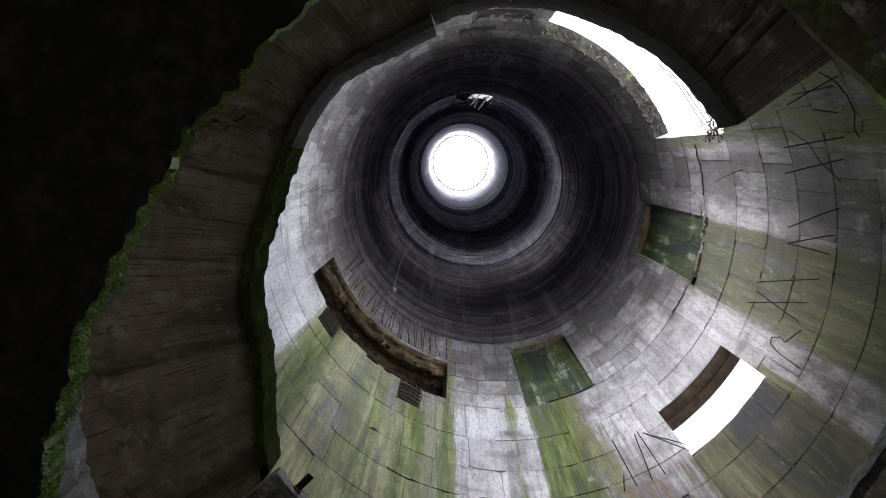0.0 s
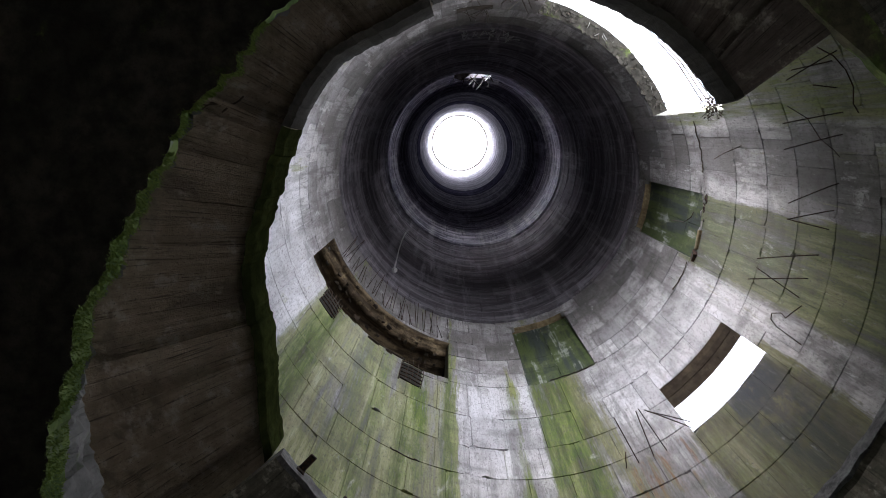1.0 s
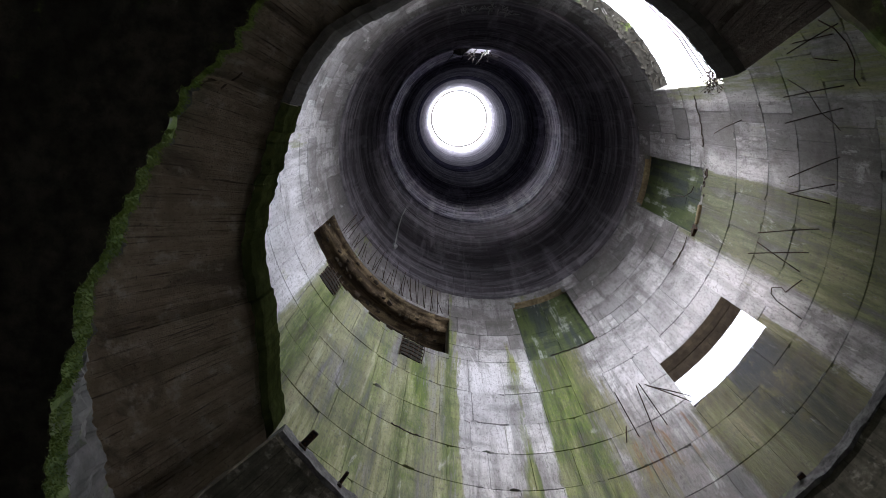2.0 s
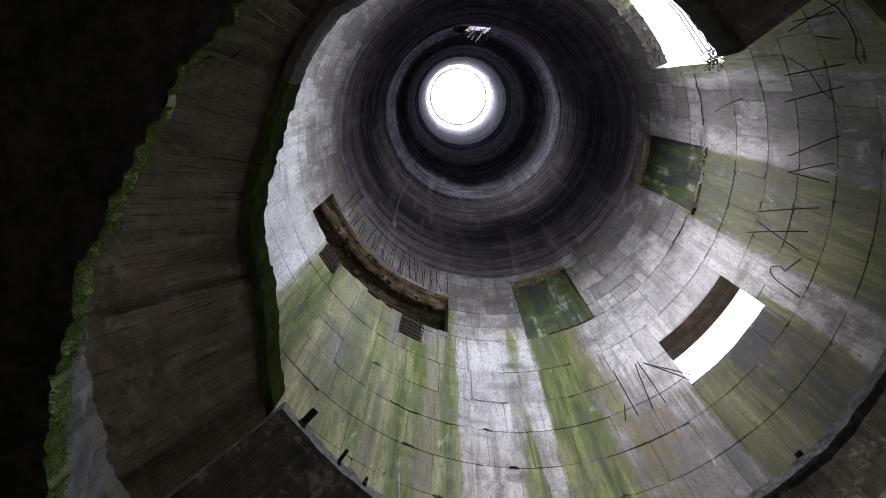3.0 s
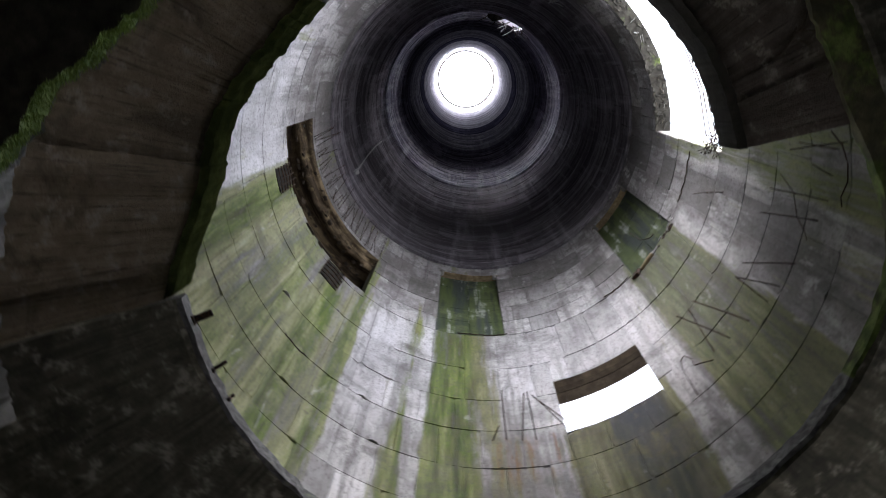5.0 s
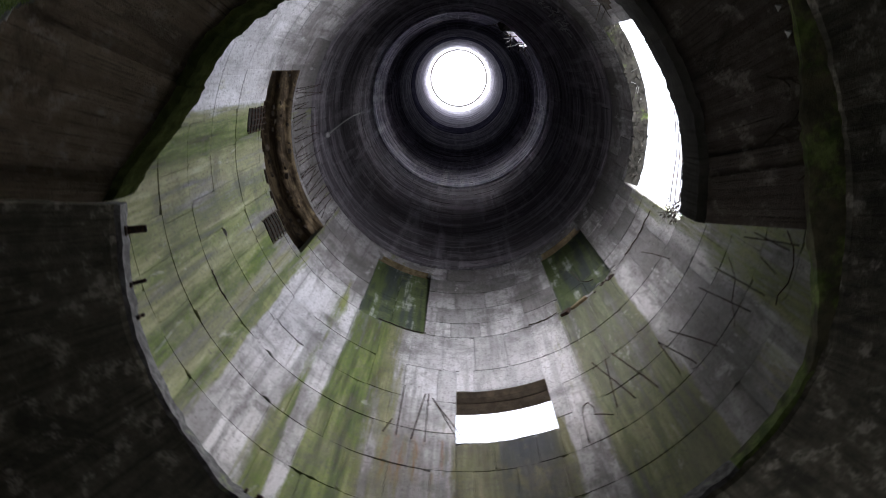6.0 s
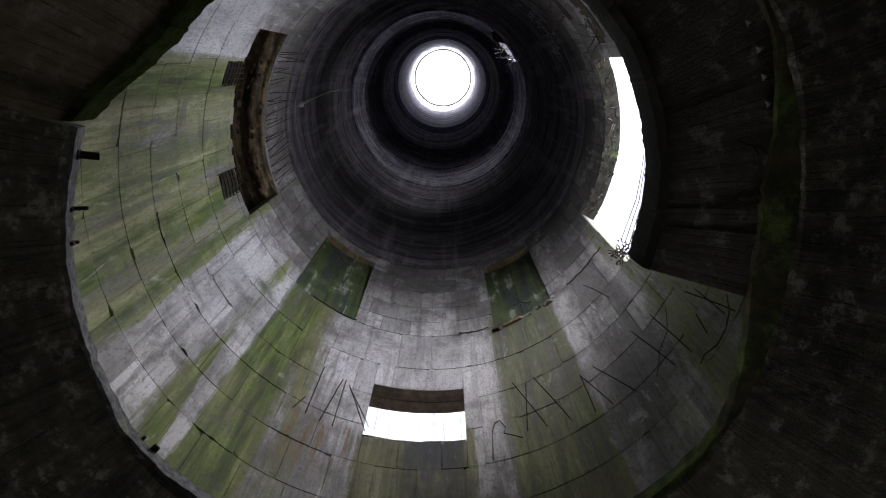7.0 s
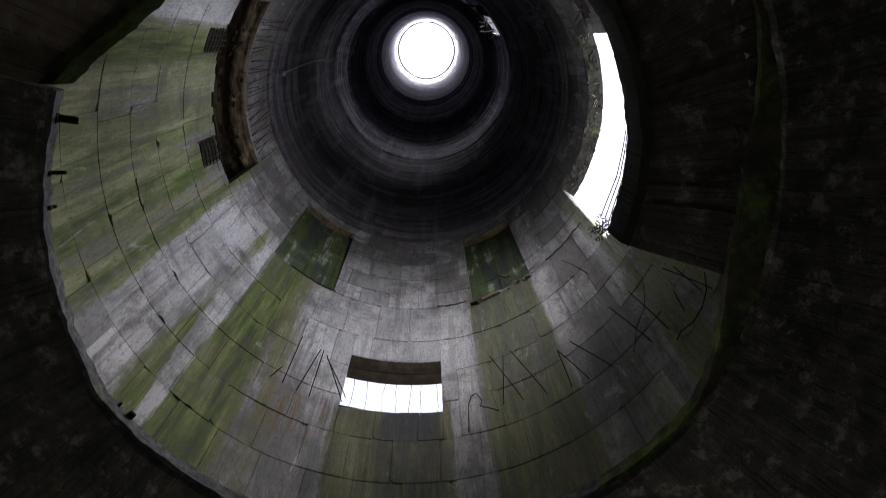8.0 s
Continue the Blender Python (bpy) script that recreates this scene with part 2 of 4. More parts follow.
def plain_concrete(name, dark, pale, mossy=0.0, scale=1.0, down=1.0):
    m, t = mat(name, 0.92)
    x, y, z = t.split(t.place())
    at = t.join(x, y, t.math("MULTIPLY", z, down))
    big, mid, grain = t.noise(at, 0.8 * scale, 5), t.noise(at, 4 * scale, 6, 0.65), t.noise(at, 42 * scale, 5, 0.7)
    rnd = t.random()
    c = t.mix(t.ramp(mid, (0.3, 0.0), (0.7, 1.0)), dark, pale)
    c = t.mix(t.math("MULTIPLY", rnd, 0.45), c, tuple(v * 0.55 for v in dark))
    c = t.mix(t.ramp(big, (0.35, 0.6), (0.6, 0.0)), c, tuple(v * 0.5 for v in dark))
    if mossy:
        c = t.mix(t.ramp(t.noise(at, 1.6, 6, 0.7), (0.62 - mossy * 0.4, 0.0), (0.75 - mossy * 0.4, 0.95)), c,
                  t.ramp(mid, (0.35, (0.065, 0.105, 0.02)), (0.65, (0.19, 0.25, 0.07))))
    c = t.mix(t.ramp(grain, (0.3, 0.5), (0.46, 0.0)), c, tuple(v * 0.35 for v in dark))
    t.colour(c)
    t.bump(t.math("ADD", t.math("MULTIPLY", grain, 0.4), mid), 0.6, 0.02)
    return m


def board_soffit(name, dark, pale):
    """Concrete cast on radial boards: board-wise tone, grain along each board, stains and dark drips."""
    m, t = mat(name, 0.92)
    at = t.place()
    ang, z = turns(t, at)
    x, y, _ = t.split(at)
    out = t.math("SQRT", t.math("ADD", t.math("MULTIPLY", x, x), t.math("MULTIPLY", y, y)))
    along = t.join(t.math("MULTIPLY", ang, 900.0), t.math("MULTIPLY", out, 1.3), 0.0)
    veins = t.noise(along, 1.0, 6, 0.7)
    boards = t.noise(t.join(t.math("MULTIPLY", ang, 260.0), t.math("MULTIPLY", out, 0.25), 4.0), 1.0, 3, 0.6)
    stain, patch, grain = t.noise(at, 1.1, 7, 0.7, 0.6), t.noise(at, 4.0, 7, 0.7), t.noise(at, 45, 5, 0.7)
    c = t.mix(t.ramp(t.math("ADD", t.math("MULTIPLY", boards, 0.4), t.math("MULTIPLY", patch, 0.6)), (0.38, 0.0), (0.62, 1.0)), dark, pale)
    c = t.mix(t.math("MULTIPLY", t.random(), 0.3), c, tuple(v * 0.6 for v in dark))
    c = t.mix(t.ramp(veins, (0.36, 0.9), (0.46, 0.0)), c, tuple(v * 0.35 for v in dark))
    c = t.mix(t.ramp(stain, (0.38, 0.65), (0.50, 0.0)), c, tuple(v * 0.38 for v in dark))
    c = t.mix(t.ramp(patch, (0.54, 0.0), (0.66, 0.6)), c, (0.46, 0.42, 0.36))
    c = t.mix(t.ramp(grain, (0.32, 0.7), (0.42, 0.0)), c, (0.03, 0.026, 0.022))
    t.colour(c)
    t.bump(t.math("ADD", veins, t.math("ADD", patch, grain)), 0.8, 0.02)
    return m


def niche_infill(name):
    """Wet infill: blue-black damp, green growth and pale lime drips, all running down."""
    m, t = mat(name, 0.8)
    x, y, z = t.split(t.place())

    def runs(across, down, scale, detail=5):
        return t.noise(t.join(t.math("MULTIPLY", x, across), t.math("MULTIPLY", y, across), t.math("MULTIPLY", z, down)), scale, detail, 0.65)

    wide, fine, blot, grain = runs(1.0, 0.05, 2.6, 3), runs(4.0, 0.12, 1.6), runs(1.0, 0.5, 2.0, 7), runs(1.0, 0.5, 28, 5)
    c = t.mix(t.ramp(wide, (0.42, 0.0), (0.56, 1.0)), (0.036, 0.046, 0.043), (0.062, 0.088, 0.024))
    c = t.mix(t.ramp(fine, (0.36, 0.8), (0.5, 0.0)), c, (0.022, 0.028, 0.02))
    c = t.mix(t.ramp(blot, (0.5, 0.0), (0.64, 0.6)), c, (0.11, 0.14, 0.05))
    c = t.mix(t.ramp(t.math("ADD", t.math("MULTIPLY", fine, 0.6), t.math("MULTIPLY", blot, 0.4)), (0.545, 0.0), (0.63, 0.75)), c, (0.42, 0.43, 0.42))
    c = t.mix(t.ramp(grain, (0.34, 0.6), (0.47, 0.0)), c, (0.02, 0.022, 0.018))
    t.colour(c)
    t.bump(t.math("ADD", fine, t.math("MULTIPLY", grain, 0.5)), 0.5, 0.015)
    return m


def crumbled_roof(name):
    """Broken flue roof: umber with ochre clay showing along the crumbled bands."""
    m, t = mat(name, 0.95)
    at = t.place()
    x, y, z = t.split(at)
    out = t.math("SQRT", t.math("ADD", t.math("MULTIPLY", x, x), t.math("MULTIPLY", y, y)))
    ang, _ = turns(t, at)
    bands = t.noise(t.join(t.math("MULTIPLY", ang, 22.0), t.math("MULTIPLY", out, 7.0), t.math("MULTIPLY", z, 2.0)), 1.0, 6, 0.65, 0.3)
    lumps, grain = t.noise(at, 5, 6, 0.7), t.noise(at, 38, 5, 0.7)
    c = t.mix(t.ramp(bands, (0.42, 0.0), (0.62, 1.0)), (0.09, 0.066, 0.044), (0.27, 0.205, 0.125))
    c = t.mix(t.ramp(lumps, (0.54, 0.0), (0.68, 0.7)), c, (0.38, 0.295, 0.165))
    c = t.mix(t.ramp(lumps, (0.32, 0.8), (0.46, 0.0)), c, (0.03, 0.022, 0.017))
    c = t.mix(t.ramp(grain, (0.33, 0.6), (0.46, 0.0)), c, (0.025, 0.02, 0.016))
    t.colour(c)
    t.bump(t.math("ADD", lumps, t.math("ADD", bands, grain)), 0.7, 0.03)
    return m


def soot_lining(name, dark, pale):
    """Sooted lining with ring-wise lift marks and lime scuffs."""
    m, t = mat(name, 0.88)
    at = t.place()
    x, y, z = t.split(at)
    rings = t.noise(t.join(t.math("MULTIPLY", x, 0.22), t.math("MULTIPLY", y, 0.22), z), 1.4, 7, 0.75, 0.3)
    runs = t.noise(t.join(x, y, t.math("MULTIPLY", z, 0.06)), 2.2, 5, 0.6)
    grain = t.noise(at, 14, 6, 0.7)
    wide = t.noise(t.join(t.math("MULTIPLY", x, 0.05), t.math("MULTIPLY", y, 0.05), z), 0.45, 4, 0.7)
    c = t.mix(t.ramp(rings, (0.44, 0.0), (0.54, 1.0)), dark, pale)
    c = t.mix(t.ramp(wide, (0.42, 0.75), (0.53, 0.0)), c, tuple(v * 0.45 for v in dark))
    c = t.mix(t.math("MULTIPLY", t.random(), 0.5), c, tuple(v * 0.6 for v in dark))
    c = t.mix(t.ramp(runs, (0.51, 0.0), (0.66, 0.35)), c, tuple(min(0.8, v * 1.5) for v in pale))
    c = t.mix(t.ramp(grain, (0.62, 0.0), (0.74, 0.6)), c, tuple(min(0.8, v * 1.7) for v in pale))
    c = t.mix(t.ramp(t.noise(at, 2.5, 7, 0.7), (0.35, 0.6), (0.5, 0.0)), c, tuple(v * 0.45 for v in dark))
    # lime washed down in streaks, and tide marks round the lifts
    wash = t.noise(t.join(t.math("MULTIPLY", x, 3.0), t.math("MULTIPLY", y, 3.0), t.math("MULTIPLY", z, 0.09)), 1.6, 7, 0.72)
    tide = t.noise(t.join(t.math("MULTIPLY", x, 0.5), t.math("MULTIPLY", y, 0.5), t.math("MULTIPLY", z, 2.4)), 1.5, 8, 0.78, 0.4)
    c = t.mix(t.ramp(wash, (0.54, 0.0), (0.70, 0.36)), c, tuple(min(0.85, v * 1.6) for v in pale))
    c = t.mix(t.ramp(tide, (0.53, 0.0), (0.66, 0.45)), c, tuple(min(0.85, v * 1.5) for v in pale))
    c = t.mix(t.ramp(tide, (0.32, 0.6), (0.45, 0.0)), c, tuple(v * 0.35 for v in dark))
    t.colour(c)
    t.bsdf.inputs["Specular IOR Level"].default_value = 0.0   # dull soot
    t.bump(t.math("ADD", rings, grain), 0.3, 0.01)
    return m


def metal(name, colour, rust):
    m, t = mat(name, 0.75)
    n = t.noise(t.place(), 30, 5, 0.7)
    t.colour(t.mix(t.ramp(n, (0.4, 0.0), (0.65, 1.0)), colour, rust))
    t.bsdf.inputs["Metallic"].default_value = 0.3
    t.bump(n, 0.4, 0.004)
    return m


def leafy(name, a, b):
    m, t = mat(name, 0.7)
    t.colour(t.mix(t.random(), a, b))
    return m


WALL = wall_concrete()
NICHE = niche_infill("algae_covered_infill")
ROOFING = crumbled_roof("crumbled_ochre_roof")
# tones by height; upper bands lightened to make up for weak daylight there
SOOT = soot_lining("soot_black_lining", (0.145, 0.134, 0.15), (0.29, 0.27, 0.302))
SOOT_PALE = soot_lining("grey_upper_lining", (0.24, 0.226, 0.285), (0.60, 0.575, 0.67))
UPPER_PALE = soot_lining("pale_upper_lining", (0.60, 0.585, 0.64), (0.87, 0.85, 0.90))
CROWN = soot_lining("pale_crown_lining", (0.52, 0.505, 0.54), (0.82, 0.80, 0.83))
DARK_BAND = soot_lining("dark_blue_lining", (0.11, 0.10, 0.14), (0.30, 0.28, 0.36))
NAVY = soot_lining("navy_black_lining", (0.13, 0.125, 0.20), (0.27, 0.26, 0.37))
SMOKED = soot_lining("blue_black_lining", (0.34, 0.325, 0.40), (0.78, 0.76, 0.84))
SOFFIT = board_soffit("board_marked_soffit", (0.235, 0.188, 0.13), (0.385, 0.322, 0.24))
# darker copy past 262 degrees: black mould plus that side's shade
SHADED_BOARDS = board_soffit("shaded_mouldy_soffit", (0.10, 0.084, 0.068), (0.19, 0.16, 0.13))
# dark tone stands in for the unlit chamber and undersides
DARK = plain_concrete("unlit_dark_concrete", (0.050, 0.044, 0.034), (0.20, 0.18, 0.145), 0.08, 1.7)
# green stain, darkened further for the dim ceiling
DIM_CEILING = board_soffit("dim_green_stained_ceiling", (0.062, 0.059, 0.042), (0.155, 0.145, 0.107))
MOSSY = plain_concrete("moss_grown_concrete", (0.22, 0.22, 0.21), (0.42, 0.42, 0.41), 0.75)
RUBBLE = plain_concrete("grey_brown_rubble", (0.038, 0.036, 0.03), (0.085, 0.08, 0.068), 0.16, 2.0)
EDGE = plain_concrete("broken_concrete_edge", (0.20, 0.195, 0.185), (0.42, 0.41, 0.405), 0.16)
BROKEN = plain_concrete("weathered_broken_face", (0.075, 0.075, 0.075), (0.31, 0.305, 0.31), 0.14, 3.2)
BROWN = plain_concrete("brown_broken_lintel", (0.05, 0.038, 0.027), (0.125, 0.098, 0.07), 0.0, 1.6)
OCHRE = plain_concrete("ochre_lintel_boards", (0.19, 0.14, 0.08), (0.40, 0.32, 0.20), 0.0, 3.0)
# moss green taken almost to black for the lip's shade
DARK_GREEN = plain_concrete("dark_green_lip", (0.017, 0.022, 0.008), (0.04, 0.048, 0.016), 0.0, 2.0)
DARK_GREEN.node_tree.nodes["Principled BSDF"].inputs["Specular IOR Level"].default_value = 0.0
# near-black tone that holds the shade of floor edge and notches
NEAR_BLACK = plain_concrete("near_black_edge", (0.018, 0.016, 0.013), (0.045, 0.04, 0.032), 0.0, 2.0)
CURB_MOSS = plain_concrete("moss_stained_curb", (0.055, 0.052, 0.03), (0.16, 0.15, 0.085), 0.45, 1.4)
STEEL = metal("rusted_bar_steel", (0.018, 0.015, 0.013), (0.075, 0.032, 0.014))
WIRE = metal("pale_cable", (0.45, 0.45, 0.44), (0.3, 0.3, 0.3))
GRASS = leafy("moss_blades", (0.10, 0.155, 0.03), (0.30, 0.38, 0.10))
TWIG = leafy("dead_twigs", (0.03, 0.022, 0.016), (0.10, 0.08, 0.06))


# ---- builders ----
def polar(r, a, z):
    return Vector((r * math.cos(radians(a)), r * math.sin(radians(a)), z))


def part(name, bm, material, parent=None, label="", smooth=False):
    me = bpy.data.meshes.new(name)
    bm.normal_update()
    bm.to_mesh(me)
    bm.free()
    me.materials.append(material)
    if smooth:
        for p in me.polygons:
            p.use_smooth = True
    ob = new(name, me)
    if parent:
        ob.parent = parent
    if label:
        ob["label"] = label
    return ob


def thing(name, place=(0, 0, 0)):
    e = new(name)
    e.location = place
    return e


def rough(bm, amount, scale=2.0, seed=0.0):
    for v in bm.verts:
        v.co += noise.noise_vector(v.co * scale + Vector((seed, seed, seed))) * amount


def box(bm, m, sx, sy, sz):
    bmesh.ops.create_cube(bm, size=1, matrix=m @ Matrix.Diagonal((sx, sy, sz, 1)))


def rod(bm, points, r, sides=6):
    """A bar swept along points."""
    pts = [Vector(p) for p in points]
    rings = []
    for i, p in enumerate(pts):
        d = (pts[min(i + 1, len(pts) - 1)] - pts[max(i - 1, 0)]).normalized()
        u = d.orthogonal().normalized()
        w = d.cross(u)
        rings.append([bm.verts.new(p + r * (u * math.cos(k * 2 * math.pi / sides) + w * math.sin(k * 2 * math.pi / sides))) for k in range(sides)])
    for a, b in zip(rings, rings[1:]):
        for k in range(sides):
            bm.faces.new((a[k], a[(k + 1) % sides], b[(k + 1) % sides], b[k]))
    bm.faces.new(rings[0][::-1])
    bm.faces.new(rings[-1])


def shell(bm, r0, r1, angles, heights, solid):
    """A thick curved wall from a grid of cells; solid(angle, height) says which stand."""
    n, k = len(angles) - 1, len(heights) - 1
    full = abs(angles[-1] - angles[0] - 360) < 1e-6
    keep = [[solid((angles[i] + angles[i + 1]) / 2, (heights[j] + heights[j + 1]) / 2) for j in range(k)] for i in range(n)]
    made = {}

    def v(i, j, outer):
        i = i % n if full else i
        if (i, j, outer) not in made:
            made[i, j, outer] = bm.verts.new(polar(r1 if outer else r0, angles[i], heights[j]))
        return made[i, j, outer]

    def on(i, j):
        if full:
            i %= n
        return 0 <= i < n and 0 <= j < k and keep[i][j]

    for i in range(n):
        for j in range(k):
            if not keep[i][j]:
                continue
            bm.faces.new((v(i, j, 0), v(i, j + 1, 0), v(i + 1, j + 1, 0), v(i + 1, j, 0)))
            bm.faces.new((v(i, j, 1), v(i + 1, j, 1), v(i + 1, j + 1, 1), v(i, j + 1, 1)))
            if not on(i - 1, j):
                bm.faces.new((v(i, j, 0), v(i, j, 1), v(i, j + 1, 1), v(i, j + 1, 0)))
            if not on(i + 1, j):
                bm.faces.new((v(i + 1, j, 0), v(i + 1, j + 1, 0), v(i + 1, j + 1, 1), v(i + 1, j, 1)))
            if not on(i, j - 1):
                bm.faces.new((v(i, j, 0), v(i + 1, j, 0), v(i + 1, j, 1), v(i, j, 1)))
            if not on(i, j + 1):
                bm.faces.new((v(i, j + 1, 0), v(i, j + 1, 1), v(i + 1, j + 1, 1), v(i + 1, j + 1, 0)))


def inside(a, a0, a1):
    return (a - a0) % 360 <= (a1 - a0) % 360


def panel(bm, r, a0, a1, z0, z1, deep, seam=0.005, lip=0.009, steps=4, upright=0.001, shallow=0.02, chips=(0, 0, 0, 0)):
    """One cast panel on the inside of the shaft: a bowed face with chamfered, slightly ragged edges, standing proud of the joint.

    chips: how far each corner is broken away, in metres."""
    da, grid = math.degrees(upright / r), []
    ca = math.degrees(lip * 0.6 / r)
    near = min(0.11, (z1 - z0) * 0.3)
    rows = ((z0 + seam, deep), (z0 + seam + lip, 0.0), (z0 + near, 0.0), (z1 - near, 0.0), (z1 - seam - lip, 0.0), (z1 - seam, deep))
    cols = [(a0 + da, shallow)] + [(a0 + da + ca + (a1 - a0 - 2 * da - 2 * ca) * s / steps, 0.0) for s in range(steps + 1)] + [(a1 - da, shallow)]
    last = len(cols) - 1
    for j, (z, dz) in enumerate(rows):
        line = []
        for i, (a, dc) in enumerate(cols):
            wob = 0.007 * noise.noise(Vector((a * 0.9, z * 3, 5))) if 0 < i < last and j in (0, 1, 4, 5) else 0.0
            chip = chips[(j > 2) * 2 + (i > 1)] if i in (0, 1, last - 1, last) and j in (1, 4) else 0
            up, aside = (1 if j < 3 else -1), (1 if i < 2 else -1)
            sunk = 0.012 if chip and i in (1, last - 1) else 0.0
            line.append(bm.verts.new(polar(r + max(dz, dc, sunk), a + aside * math.degrees(chip * 0.7 / r), z + wob + up * chip * 0.6 * (i in (1, last - 1)))))
        grid.append(line)
    for lo, hi in zip(grid, grid[1:]):
        for k in range(last):
            bm.faces.new((lo[k], hi[k], hi[k + 1], lo[k + 1]))


# ---- the shaft ----
WINDOW = (30.6, 52.5, 14.38, 16.55)
BREECH = (-75.0, -21.5, 17.55, 23.1)
DUCT = (106.0, 161.0, 19.75, 23.1)
NICHE_A = (2.0, 20.5, 19.75, 25.2)
NICHE_B = (62.2, 82.6, 19.75, 25.2)
OPENINGS = (WINDOW, BREECH, DUCT, NICHE_A, NICHE_B)
SLAB_LOW, SLAB_TOP = 11.0, 11.6
SLAB_FROM, SLAB_TO = 141.7, 324.7   # the sector of the ring floor that still stands, in degrees round the shaft
RIM, LEDGE, LIGHT_RING, UPPER, TOP = 10.95, 26.05, 42.6, 84.0, 130.0
COURSES = [RIM, 12.2, 13.43, 14.74, 16.03, 17.64, 19.72, 20.75, 21.95, 23.4, 24.7, LEDGE]
# angle of one upright joint, and the pitch of the panels, course by course
BOND = [(72.5, 8.6), (66.0, 8.5), (62.2, 8.8), (68.0, 8.2), (65.6, 8.5), (65.1, 8.78), (45.5, 8.6), (49.8, 9.2), (53.1, 9.9), (40.5, 9.6), (45.9, 10.6)]


def hole(a, z):
    if z < 11.6 and inside(a, 141.7, 324.7):
        return True
    return any(inside(a, a0, a1) and z0 < z < z1 for a0, a1, z0, z1 in OPENINGS)


def build_shaft():
    rng = random.Random(4)
    wall = thing("shaft_wall")
    tagged(wall, "tall round shaft of algae-streaked cast concrete panels", "wall", kind="structure")
    cuts = sorted({round(a % 360, 3) for a0, a1, _, _ in OPENINGS for a in (a0, a1)} | {float(a) for a in range(0, 360, 4)} | {141.7, 324.7})
    cuts.append(cuts[0] + 360)
    tops = sorted({RIM, 11.6, LEDGE} | {z for o in OPENINGS for z in o[2:]})
    bm = bmesh.new()
    shell(bm, R + 0.034, R + 0.30, cuts, tops, lambda a, z: not hole(a, z))
    part("shell", bm, WALL, wall)
    near, rest = [], bmesh.new()
    gaps = OPENINGS + ((SLAB_FROM, SLAB_TO, RIM - 1, SLAB_TOP),)
    for c, (z0, z1, (start, pitch)) in enumerate(zip(COURSES, COURSES[1:], BOND)):
        n = round(360 / pitch)
        edges = [start + 360 * k / n + (rng.uniform(-0.35, 0.35) if 0 < k < n else 0) for k in range(n + 1)]
        live = [o for o in gaps if o[2] < z1 - 0.02 and o[3] > z0 + 0.02]
        for o in live:
            for e in o[:2]:
                e = start + (e - start) % 360
                edges = [x for x in edges if abs(x - e) > 2.0 or x in (start, start + 360)] + [e]
        edges = sorted(set(edges))
        for b0, b1 in zip(edges, edges[1:]):
            if b1 - b0 < 0.3:
                continue
            mid, spans = (b0 + b1) / 2, [(z0, z1)]
            for o in live:
                if inside(mid, o[0], o[1]):
                    spans = [q for lo, hi in spans for q in ((lo, min(hi, o[2])), (max(lo, o[3]), hi)) if q[1] - q[0] > 0.06]
            for lo, hi in spans:
                r = R + rng.uniform(-0.004, 0.006)
                chips = [rng.uniform(0.02, 0.07) if rng.random() < 0.16 else 0 for _ in range(4)]
                k = (lo - 1.6) / 10.5   # joints are wider further up
                single = c < 8 and len(near) < 300 and inside(mid, -40, 190)
                bm = bmesh.new() if single else rest
                panel(bm, r, b0, b1, lo + rng.uniform(-0.002, 0.006), hi, 0.028, k * rng.uniform(0.002, 0.005), k * rng.uniform(0.003, 0.008), 5, k * rng.uniform(0.0005, 0.0013), min(0.022, k * rng.choice((0.003, 0.005, 0.008, 0.011))), chips)
                if single:
                    near.append(part("panel", bm, WALL, wall))
    tagged(part("upper_panels", rest, WALL, wall), kind="stuff")
    return wall


